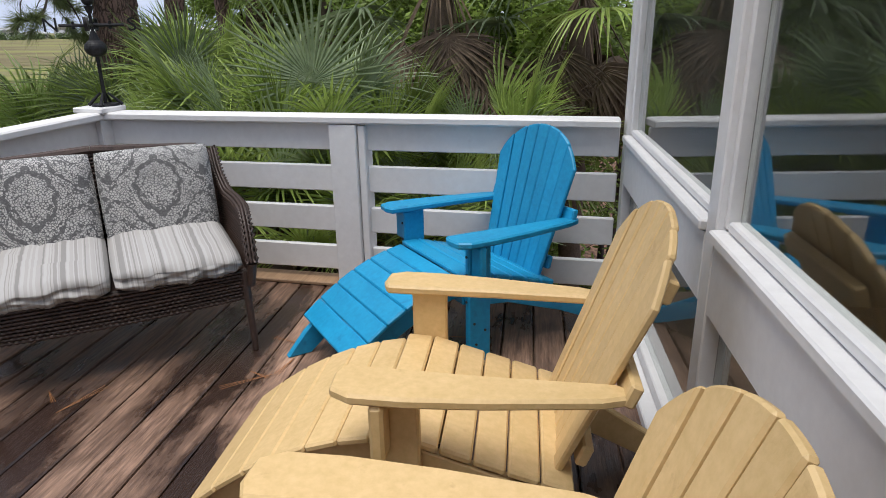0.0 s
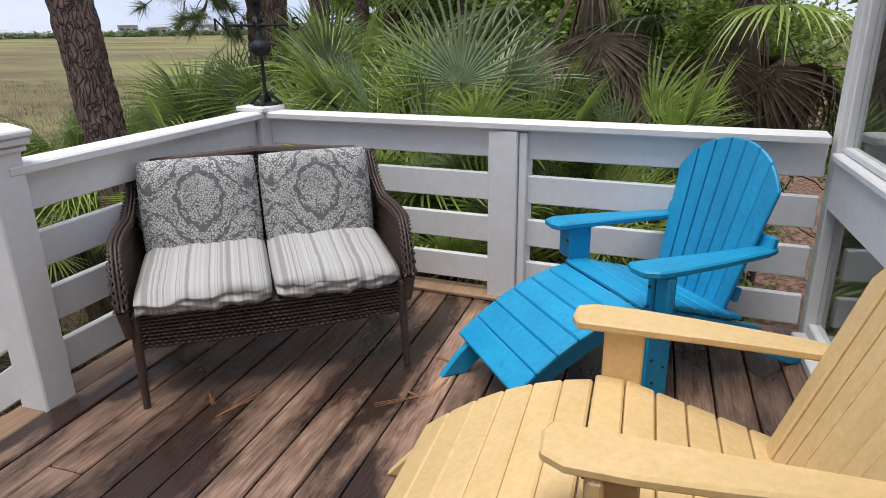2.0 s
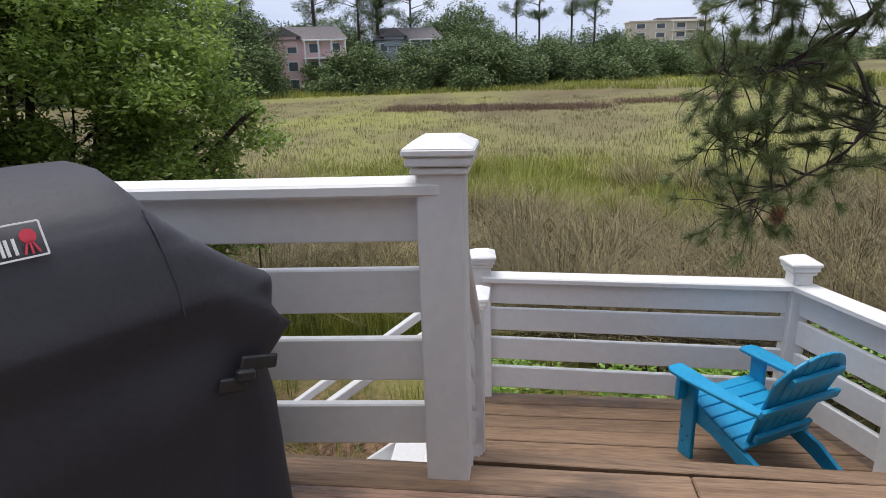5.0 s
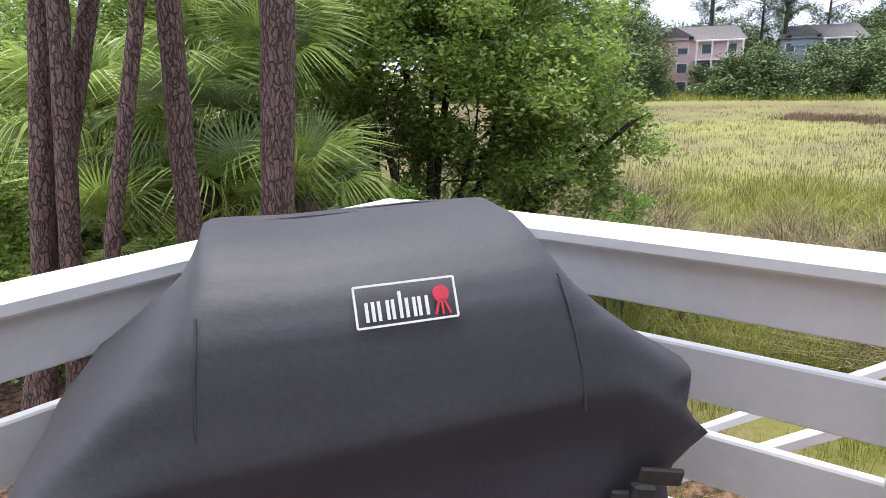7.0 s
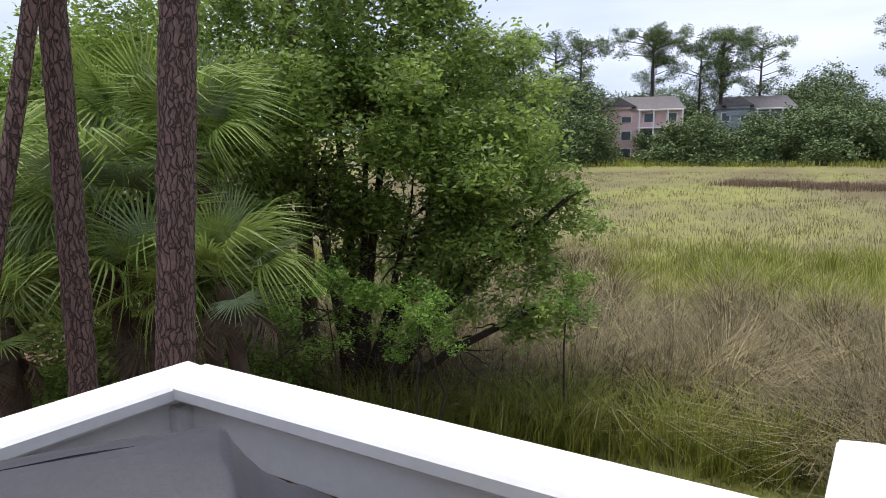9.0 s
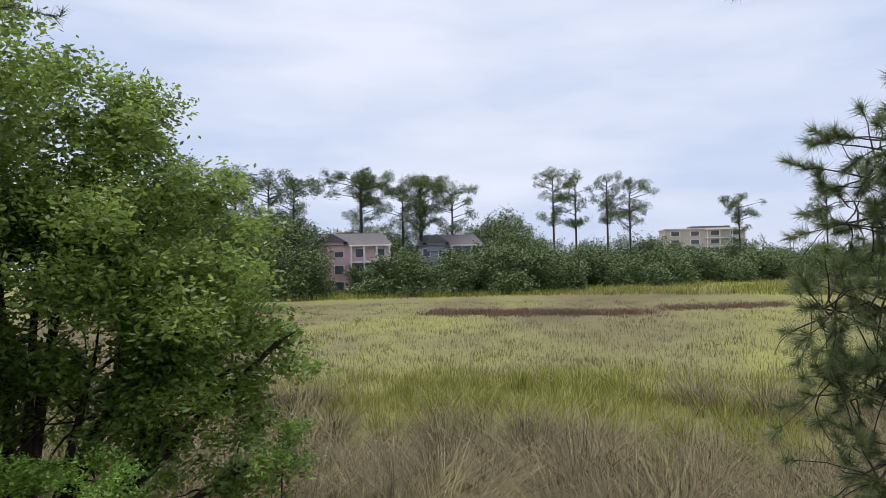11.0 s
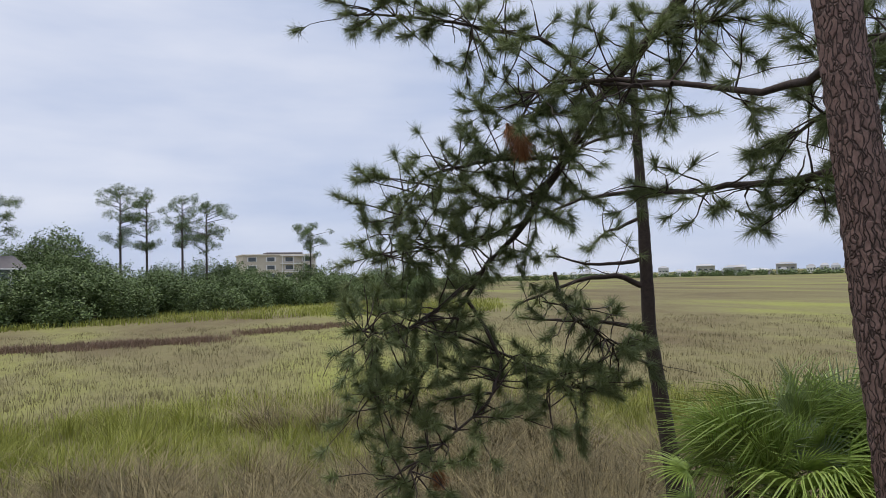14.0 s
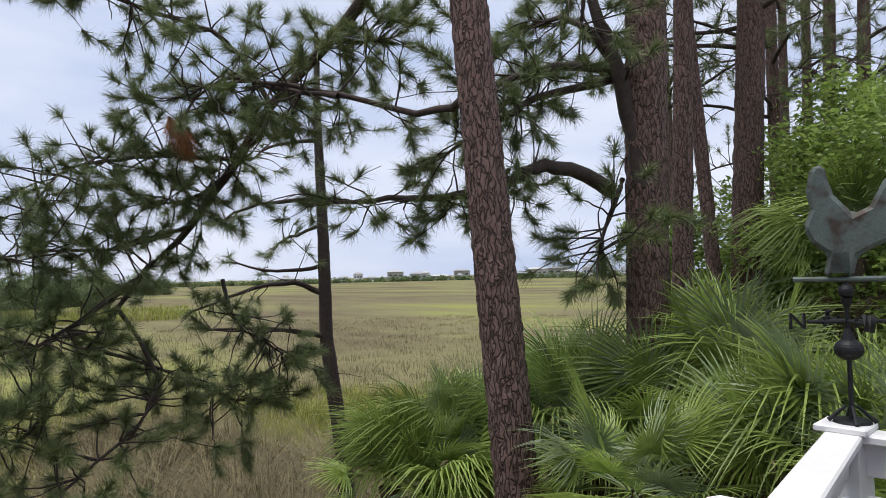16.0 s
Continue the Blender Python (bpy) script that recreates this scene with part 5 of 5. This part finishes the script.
GREEN_LEAVES = leaf_set((FROND, FROND, FROND_GREY))
DROOPING_LEAVES = leaf_set((FROND,), droop=1.5, n=34, reach=0.95, width=0.014)
DEAD_LEAVES = leaf_set((FROND_DEAD,), droop=0.8, width=0.016, arc=170)


def palm(x, y, z, size, seed, label, leaves=24, dead=5, kinds=None):
    rng = random.Random(seed)
    t = thing("fan_palm", label, "palm", group="fan palms round the deck")
    g = ground_height(x, y) - 0.1
    base = V3(x + rng.uniform(-0.2, 0.2), y + rng.uniform(-0.2, 0.2), g)
    path = [(base, 0.13), (base.lerp(V3(x, y, z), 0.5) + V3(rng.uniform(-0.08, 0.08), 0, 0), 0.12), (V3(x, y, z - 0.1), 0.12)]
    bark_trunk(path, PALM_TRUNK, t, 12, 0.6, 0.1)
    for i in range(leaves + dead):
        gone = i >= leaves
        me = rng.choice(DEAD_LEAVES if gone else kinds or GREEN_LEAVES)
        up = rng.uniform(-75, -45) if gone else rng.choice((rng.uniform(-20, 25), rng.uniform(25, 85), rng.uniform(35, 80)))
        m = Matrix.Translation((x, y, z)) @ pose(0, 0, 0, 0, 0, 360 * i * 0.382 + rng.uniform(-20, 20)) @ pose(0.04, 0, 0, rng.uniform(-25, 25), -up, 0) @ Matrix.Scale(size * rng.uniform(0.8, 1.15), 4)
        part("frond", me, None, t, m=m)
    return t


PALM_R1 = [(-1.28, 5.01, 0.5, 0.95), (-2.05, 5.29, 0.42, 0.95), (-0.9, 5.5, 0.3, 0.8), (-2.79, 5.41, 0.12, 0.85), (-3.6, 4.72, 0.1, 0.75), (-1.55, 4.65, 0.24, 0.9), (-0.44, 5.1, -0.22, 0.9), (0.03, 5.81, 0.21, 0.9), (-1.15, 4.63, -0.22, 0.8)]
PALM_LATE = [(-6.46, 5.43, -0.28, 0.9), (-5.26, 6.67, 0.27, 0.95), (-3.48, 6.68, 0.62, 1), (-5.37, 6.36, 0.13, 0.95), (-4.28, 6.55, 0.25, 0.95), (-2.47, 5.67, 0.42, 0.9), (-6.63, 6.37, -0.33, 0.9), (-3.06, 9.48, 2.11, 0.95), (-4.31, 7.64, 0.87, 0.9), (-6.64, 4.92, -0.29, 0.7), (-6.05, 5.27, -0.43, 0.8)]
PALM_LEFT = [(-3.73, -8.59, 0.73, 1.1), (-4.75, -8.2, 1.4, 0.95), (-4.45, -7.2, -0.1, 0.85), (-2.49, -8.41, -0.38, 0.8), (-3.99, -8.03, -0.19, 0.95), (-2.76, -9.58, 0.88, 1), (-4.56, -8.86, 1.44, 1.1)]
PALM_DEAD = [(-0.68, 6.69, 1.48, 1.1), (0.64, 7.07, 1.27, 1)]
for i, (x, y, z, s) in enumerate(PALM_R1):
    palm(x, y, z - 0.15, s, 100 + i, "green fan palm with spreading pleated leaves behind the railing", 26, 2)
for i, (x, y, z, s) in enumerate(PALM_LATE):
    palm(x, y, z - 0.3, s, 130 + i, "green fan palm with long drooping leaves below the pines", 26, 3, DROOPING_LEAVES + GREEN_LEAVES[:6])
for i, (x, y, z, s) in enumerate(PALM_LEFT):
    palm(x, y, z, s, 160 + i, "green fan palm among bare pine trunks", 26, 5, DROOPING_LEAVES + GREEN_LEAVES[:6])
for i, (x, y, z, s) in enumerate(PALM_DEAD):
    palm(x, y, z + 0.35, s * 1.15, 180 + i, "tall fan palm with a skirt of hanging dead leaves", 20, 26)


# ---- broadleaf trees and shrubs ----
def leaf_cloud(blobs, per_m2, size, seed, fill=0.45, flat=0.95):
    """Small folded leaves in twig clusters spread over and inside rounded lobes."""
    r = np.random.default_rng(seed)
    C = []
    for x, y, z, rad in blobs:
        n = int(per_m2 * 4 * rad * rad)
        d = r.normal(0, 1, (n, 3))
        d /= np.linalg.norm(d, axis=1)[:, None]
        lump = np.array([noise.noise(Vector((float(a) * 2.2 + x, float(b) * 2.2 + y, float(e) * 2.2 + z))) for a, b, e in d])
        rr = rad * (1 + 0.85 * lump) * np.where(r.random(n) < fill, r.random(n) ** 0.5, r.uniform(0.85, 1.08, n))
        C.append(np.array([x, y, z]) + d * rr[:, None] * [1, 1, flat])
    C = np.concatenate(C)
    k = 9
    P = np.repeat(C, k, 0) + r.normal(0, size * 1.6, (len(C) * k, 3))
    n = len(P)
    a = r.normal(0, 1, (n, 3)); a[:, 2] *= 0.5
    a /= np.linalg.norm(a, axis=1)[:, None]
    b = np.cross(a, r.normal(0, 0.75, (n, 3)) + np.array([0, 0, 0.9]))
    b /= np.linalg.norm(b, axis=1)[:, None]
    s = size * r.uniform(0.6, 1.25, (n, 1))
    V = np.stack([P - a * s, P + b * s * 0.45, P + a * s, P - b * s * 0.45], 1).reshape(-1, 3)
    return V, np.arange(n * 4).reshape(-1, 4)


def broadleaf(name, label, blobs, foot, mat, per_m2, size, seed, trunk=0.14):
    rng = random.Random(seed)
    t = thing(name, label, "tree" if trunk > 0.05 else "shrub")
    paths = []
    f = V3(*foot)
    for x, y, z, r in blobs:
        tip = V3(x, y, z)
        mid = f.lerp(tip, 0.45) + V3(rng.uniform(-0.3, 0.3), rng.uniform(-0.3, 0.3), 0.3)
        p = [(f + V3(rng.uniform(-0.15, 0.15), rng.uniform(-0.15, 0.15), 0), trunk), (f.lerp(mid, 0.5), trunk * 0.75), (mid, trunk * 0.55), (tip, trunk * 0.25)]
        paths.append(p)
        for _ in range(9):
            paths.append(wander(mid.lerp(tip, rng.random()), V3(rng.gauss(0, 1), rng.gauss(0, 1), rng.gauss(0.3, 0.7)), r * 1.05, trunk * 0.16, 0.005, rng, 6, 0, 0.5))
    V, F = limb_mesh(paths, 6)
    from_arrays("trunk", V, F, TWIG, t, smooth=True)
    lumps = []
    for x, y, z, r in blobs:
        for _ in range(int(12 + 9 * r)):
            d = V3(rng.gauss(0, 1), rng.gauss(0, 1), rng.gauss(0.15, 0.9)).normalized() * r * rng.uniform(0.45, 1.12)
            lumps.append((x + d.x, y + d.y, z + d.z * 0.9, r * rng.uniform(0.16, 0.36)))
    V, F = leaf_cloud(lumps, per_m2, size, seed, 0.35, 0.6)
    from_arrays("crown", V, F, mat, t)
    return t


BLOB_OAK = [(-7.67, -9.2, 3.69, 1.80), (-8.74, -8.3, 3.73, 1.04), (-6.87, -9.15, 2.21, 1.63), (-7.87, -8.4, 1.84, 1.72), (-9.26, -7.75, 2.51, 1.23), (-9.39, -7.3, 1.23, 1.39), (-8.24, -7.8, 0.35, 1.60), (-9.38, -6.33, 0.11, 1.05), (-6.9, -8.53, 0.17, 1.46), (-8.66, -6.61, -0.79, 1.10), (-9.77, -5.76, 0.44, 0.52), (-8.95, -5.73, -1.18, 0.73)]
BLOB_BRIGHT = [(-6.02, -7.31, -0.78, 0.66), (-6.66, -6.81, -0.97, 0.66), (-7.07, -6.43, -1.38, 0.51), (-9, -5.29, -0.9, 0.48), (-6.62, -6.11, -0.86, 0.37)]
BLOB_BACK = [(-0, 9.23, 1.19, 1.16), (0.99, 9.77, 1.33, 1.23), (-1.09, 10.59, 2.29, 1.81), (-3.29, 11, 2.39, 1.98), (-1.89, 9.37, 0.97, 1.06), (-0.25, 8.2, -0.47, 1.17), (-2.28, 7.63, -0.59, 1.03), (-5.66, 11.52, 2.04, 1.12), (-3.31, -13.96, 0.64, 3.14), (-6.29, -12.94, 1.43, 3.14), (-4.05, 13.04, 2.5, 1.68), (-5.05, 12.77, 1.19, 0.89), (-1.08, 7.52, -0.36, 0.97)]
broadleaf("broadleaf_tree", "broad bushy evergreen tree with small glossy leaves", BLOB_OAK, (-7.6, -8.6, -3.4), LEAF, 82, 0.056, 201)
for i, b in enumerate(BLOB_BRIGHT):
    broadleaf("shrub", "bright yellow-green shrub at the edge of the yard", [b], (b[0], b[1], ground_height(b[0], b[1]) - 0.05), LEAF_LIGHT, 190, 0.03, 210 + i, 0.03)
for i, b in enumerate(BLOB_BACK):
    broadleaf("broadleaf_tree", "dark dense evergreen foliage behind the palms", [b, (b[0] + 0.5, b[1] + 0.6, b[2] - b[3], b[3] * 0.9)], (b[0], b[1], -3.5), LEAF, 85, 0.055, 230 + i, 0.08)
LOW_SHRUBS = [(-4.6, -1.2, -2.8, 0.45), (-5.15, 2.4, -1.15, 0.45), (-5.6, 3.05, -1.15, 0.45), (-5.1, 2.75, -1.0, 0.4), (-5.04, -0.54, -1.55, 0.35), (-4.96, 0.37, -1.6, 0.35), (-4.85, 1.1, -1.4, 0.35)]
for i, b in enumerate(LOW_SHRUBS):
    broadleaf("shrub", "bright green leafy shrub below the lower deck", [b], (b[0], b[1], -3.5), LEAF_LIGHT, 190, 0.035, 250 + i, 0.02)


# ---- far shore ----
def far_pine(x, y, top, seed):
    rng = random.Random(seed)
    t = thing("far_pine", "tall flat-topped pine on the far shore", "tree", group="pines on the far shore")
    g = MARSH
    h = top - g
    tr = [(V3(x + rng.uniform(-0.6, 0.6), y, g), 0.3), (V3(x + rng.uniform(-0.3, 0.3), y, g + h * 0.5), 0.24), (V3(x, y, top - 1.0), 0.1)]
    paths, blobs = [tr], []
    for i in range(30):
        z = top - h * 0.48 * rng.random() ** 1.3 - 0.4
        a = rng.uniform(0, 6.28)
        n = rng.uniform(1.0, 7.4) * (1 - 0.5 * (top - z) / (h * 0.4))
        q = V3(x + math.cos(a) * n, y + math.sin(a) * n, z + rng.uniform(0.2, 1.0))
        paths.append([(V3(x, y, z - 0.8), 0.1), (q, 0.03)])
        blobs.append((q.x, q.y, q.z, rng.uniform(0.6, 1.35)))
    blobs.append((x, y, top - 0.5, 1.5))
    V, F = limb_mesh(paths, 6)
    from_arrays("trunk", V, F, FAR_TRUNK, t)
    V, F = leaf_cloud(blobs, 10, 0.15, seed, 0.3, 0.75)
    from_arrays("crown", V, F, FAR_LEAF, t)


FARPINE = [(-121.61, -53.82, 19.56, 545), (-129.22, -47.46, 17.47, 545), (-127.58, -42.79, 18.85, 545), (-135.45, -38.34, 17.99, 545), (-162.8, -19.97, 23.36, 530), (-164.91, -14.7, 22.08, 530), (-163.86, -7.01, 21.65, 530), (-168.64, -1.77, 20.48, 530), (-193.12, 26.63, 17.77, 515), (-204.18, 50.77, 19.64, 515), (-92.12, -72.73, 18.38, 510), (-100.76, -68.85, 19.23, 510), (-106.58, -65.61, 17.92, 510), (-108.91, -61.67, 16.98, 510), (-120.22, -52.98, 19.08, 510), (-127.42, -43, 18.85, 510)]
FARB = [(-107.6, -64.0, 2.7, 55.0), (-121.4, -64.8, 3.7, 50.0), (-130.1, -61.4, 1.7, 45.0), (-136.7, -53.9, 3.8, 50.0), (-141.7, -44.6, 1.4, 45.0), (-149.7, -32.6, 5.5, 50.0), (-153.9, -27.2, 2.3, 50.0), (-159.8, -19.0, 0.9, 40.0), (-165.3, -8.6, 0.7, 40.0), (-171.7, 2.7, 2.0, 40.0), (-183.7, 12.3, 1.1, 32.0), (-193.4, 24.7, 0.9, 32.0), (-206.8, 39.1, -0.2, 28.0), (-219.6, 53.2, -0.1, 26.0), (-252.4, 79.4, 0.7, 22.0)]
FARB += [(-275.6, 106.7, 0.3, 20.0), (-136.0, -36.2, -1.0, 22.0), (-126.8, -45.0, -1.7, 22.0), (-153.9, -27.2, -2.8, 24.0), (-162.1, -11.2, -2.0, 22.0), (-102.0, -55.1, -0.6, 24.0), (-107.4, -47.7, -0.6, 26.0), (-111.8, -45.3, -0.3, 26.0), (-120.8, -43.3, -0.0, 30.0), (-124.2, -38.1, -0.2, 32.0), (-127.5, -31.9, -0.9, 26.0), (-103.6, -52.0, -2.1, 12.0), (-91.5, -71.1, 7.5, 60.0), (-98.2, -67.1, 4.8, 55.0), (-103.1, -62.3, 3.9, 50.0), (-83.7, -75.4, 5.4, 70.0)]
FARB += [(-95.5, -40.0, -2.0, 15.0), (-100.4, -35.9, -0.8, 26.0), (-99.6, -28.2, -1.6, 18.0), (-107.5, -22.2, 0.3, 36.0), (-111.5, -17.2, 0.0, 34.0), (-90.0, -52.5, 0.2, 34.0)]
FARB += [(-95.5, -60.8, 3.1, 45), (-94.3, -55.2, 1.7, 34), (-105.6, -69.1, 6.0, 50), (-115.2, -62.9, 4.6, 40), (-100.9, -36.4, 0.8, 30), (-98.7, -33.6, -0.5, 22), (-104.8, -30.8, 1.0, 40), (-98.3, -40.3, 0.3, 22), (-92.8, -49.7, 0.0, 16), (-130.0, -55.3, 4.7, 30), (-123.9, -24.2, 2.2, 46), (-122.0, -17.6, 0.5, 34), (-130.8, -10.3, 1.1, 38), (-136.2, -3.1, -0.1, 34), (-141.1, 4.8, -0.3, 30), (-150.4, 14.9, -0.7, 28), (-158.9, 26.7, -0.8, 28), (-166.6, 38.9, -0.7, 26), (-169.3, 48.3, -1.0, 24), (-118.5, -13.5, -0.1, 26), (-114.5, -20.0, -0.9, 26)]
for i, (x, y, top, _) in enumerate(FARPINE):
    far_pine(x, y, top, 300 + i)
FRONT = range(20, 27)
for i, (x, y, z, r) in enumerate(FARB):
    d = math.hypot(x, y)
    rad = r * d / 1158 * (0.62 if i in FRONT else 1.15)
    t = thing("far_tree", "rounded dense green trees on the far shore", "tree", group="trees on the far shore")
    rng_ = random.Random(i)
    blobs = [(x + rng_.uniform(-1, 1) * rad, y + rng_.uniform(-1, 1) * rad, max(z + rng_.uniform(-0.5, 0.3) * rad, MARSH + rad * 0.4), rad * rng_.uniform(0.45, 0.8)) for _ in range(5)]
    blobs += [(x + rng_.uniform(-1.4, 1.4) * rad, y + rng_.uniform(-1.4, 1.4) * rad, MARSH + rad * 0.3, rad * 0.6) for _ in range(4)]
    V, F = leaf_cloud(blobs, 9, 0.24, 400 + i, 0.2)
    from_arrays("crown", V, F, FAR_LEAF, t)
    V, F = limb_mesh([[(V3(x, y, MARSH - 0.1), 0.3), (V3(x, y, z), 0.12)]], 6)
    from_arrays("trunk", V, F, FAR_TRUNK, t)


def far_house(name, label, cx, cy, yaw, w, d, storeys, wall, roof_kind, z0):
    h = thing(name, label, "house", Matrix.Translation((cx, cy, z0)) @ pose(0, 0, 0, 0, 0, yaw))
    hs = 3.0
    H = hs * storeys
    part("wall", block(w, d, H, 0.03, Matrix.Translation((0, 0, H / 2))), wall, h)
    if roof_kind == "gable":
        for cxx, ww, zz in ((0, w, H), (-w * 0.22, w * 0.34, H + 0.6)):
            bm = bmesh.new()
            v = [bm.verts.new(p) for p in ((cxx - ww / 2 - 0.5, -d / 2 - 0.6, zz), (cxx + ww / 2 + 0.5, -d / 2 - 0.6, zz), (cxx + ww / 2 + 0.5, d / 2 + 0.6, zz), (cxx - ww / 2 - 0.5, d / 2 + 0.6, zz))]
            if zz == H:
                a, b = bm.verts.new((cxx - ww / 2 + 1.2, 0, zz + 2.4)), bm.verts.new((cxx + ww / 2 - 1.2, 0, zz + 2.4))
                for f in ((v[0], v[1], b, a), (v[2], v[3], a, b), (v[1], v[2], b), (v[3], v[0], a), (v[3], v[2], v[1], v[0])):
                    bm.faces.new(f)
            else:
                a, b = bm.verts.new((cxx, -d / 2 - 0.6, zz + 1.7)), bm.verts.new((cxx, d / 2 + 0.6, zz + 1.7))
                for f in ((v[0], v[1], a), (v[2], v[3], b), (v[1], v[2], b, a), (v[3], v[0], a, b), (v[3], v[2], v[1], v[0])):
                    bm.faces.new(f)
            part("roof", bm, ROOF, h)
        part("wall", block(w * 0.3, 0.5, 2.0, 0.03, Matrix.Translation((-w * 0.22, -d / 2 - 0.02, H - 0.2))), wall, h)
    else:
        part("roof", block(w + 0.8, d + 0.8, 0.5, 0.05, Matrix.Translation((0, 0, H + 0.25))), wall, h)
        part("roof", block(w * 0.5, d * 0.5, 0.9, 0.05, Matrix.Translation((w * 0.1, 0, H + 0.9))), ROOF, h)
    for s in range(storeys):
        for k in range(4):
            x = -w / 2 + w * (k + 0.5) / 4
            win = part("window", block(w * 0.13, 0.12, 1.7, 0.02, Matrix.Translation((x, -d / 2 - 0.03, s * hs + 1.6))), WHITE, h)
            part("pane", block(w * 0.10, 0.06, 1.45, 0.0, Matrix.Translation((x, -d / 2 - 0.10, s * hs + 1.6))), DARKGLASS, win)
        part("balcony", block(w * 0.5, 1.6, 0.25, 0.03, Matrix.Translation((w * 0.25, -d / 2 - 0.8, (s + 1) * hs - 0.1))), WHITE, h)
    for k in range(4):
        part("column", block(0.25, 0.25, H, 0.02, Matrix.Translation((w * 0.02 + k * w * 0.155, -d / 2 - 1.5, H / 2))), WHITE, h)
    return h


far_house("pink_house", "three-storey pink house with white balconies behind trees", -113.6, -52.7, 115, 15, 9, 3, PINK, "gable", MARSH - 0.3)
far_house("grey_house", "blue-grey house with white balconies behind trees", -132.2, -38.4, 110, 13, 9, 3, GREYBLUE, "gable", MARSH - 0.3)
far_house("flat_roofed_building", "cream flat-roofed building far behind the trees", -255.7, 22.3, 97, 27, 14, 5, CREAM, "flat", MARSH)
rng_ = random.Random(77)
for i in range(34):
    b = radians(60 - 37 * (i + rng_.random()) / 34)
    d = rng_.uniform(640, 760)
    w, hh = rng_.choice((rng_.uniform(6, 11), rng_.uniform(12, 26))), rng_.uniform(3.5, 10)
    t = thing("far_house", "pale seaside house on the horizon", "house", Matrix.Translation((-1.2 - d * math.sin(b), d * math.cos(b), MARSH)) @ pose(0, 0, 0, 0, 0, math.degrees(b)), "houses on the horizon")
    part("wall", block(w, 9, hh, 0.05, Matrix.Translation((0, 0, hh / 2))), TOWN, t)
    bm = bmesh.new()
    bmesh.ops.create_cone(bm, cap_ends=True, segments=4, radius1=w * 0.74, radius2=w * 0.3, depth=1.8, matrix=Matrix.Translation((0, 0, hh + 1.2)) @ pose(0, 0, 0, 0, 0, 45))
    part("roof", bm, TOWN_ROOF, t)
    for k in range(3):
        part("window", block(w * 0.18, 0.2, 1.6, 0, Matrix.Translation((w * (k - 1) * 0.3, -4.6, hh * 0.6))), DARKGLASS, t)
blobs = []
for i in range(150):
    b = radians(74 - 64 * (i + rng_.random()) / 150)
    d = rng_.uniform(600, 640)
    blobs.append((-1.2 - d * math.sin(b), d * math.cos(b), MARSH + 0.8, rng_.uniform(1.0, 2.6)))
V, F = leaf_cloud(blobs, 2.5, 0.9, 500, 0.1)
tagged(from_arrays("far_woods", V, F, FAR_LEAF), "low line of trees on the horizon", "woods", kind="stuff")

# ---- yard details ----
tyre = thing("old_tyre", "old black tyre lying in the yard grass", "tyre", Matrix.Translation((-7.0, -6.05, ground_height(-7.0, -6.05))))
V, F = [], []
for i in range(28):
    a = 2 * math.pi * i / 28
    for k in range(10):
        t = 2 * math.pi * k / 10
        r = 0.25 + 0.08 * math.cos(t)
        V.append((math.cos(a) * r, math.sin(a) * r, 0.10 + 0.09 * math.sin(t)))
for i in range(28):
    for k in range(10):
        F.append((i * 10 + k, ((i + 1) % 28) * 10 + k, ((i + 1) % 28) * 10 + (k + 1) % 10, i * 10 + (k + 1) % 10))
from_arrays("tyre_ring", V, F, RUBBER, tyre, smooth=True)
rng_ = random.Random(5)
spots = []
for cx, cy, n in ((-0.35, 2.5, 4), (0.0, 2.35, 3), (-0.2, 1.35, 2), (-1.15, 1.95, 2), (0.3, 2.9, 2), (-1.2, 0.3, 3)):
    for _ in range(n):
        a = rng_.uniform(0, 6.28)
        spots.append((V3(cx + rng_.gauss(0, 0.09), cy + rng_.gauss(0, 0.09), 0.004), a, rng_.uniform(0.1, 0.22)))
V, F = [], []
for p, a, l in spots:
    for da in (-0.06, 0.0, 0.07):
        d = V3(math.cos(a + da), math.sin(a + da), 0)
        s = V3(-d.y, d.x, 0) * 0.0013
        k = len(V)
        V += [p - s, p + s, p + d * l + s + V3(0, 0, 0.004), p + d * l - s + V3(0, 0, 0.004)]
        F.append((k, k + 1, k + 2, k + 3))
tagged(from_arrays("pine_straw", V, F, DEADNEEDLE), "fallen brown pine needles lying on the deck", "pine needles", kind="stuff")

# ---- deck boards ----
planks(deck, upper, 0.0, outer, 22, PITCH, lambda i: LOWER_DECK if i == 0 else DECK)
planks(lower_deck, low_poly, LOW, BOARD_NORMAL.dot(C1) - 0.1, 16, PITCH, lambda i: LOWER_DECK)
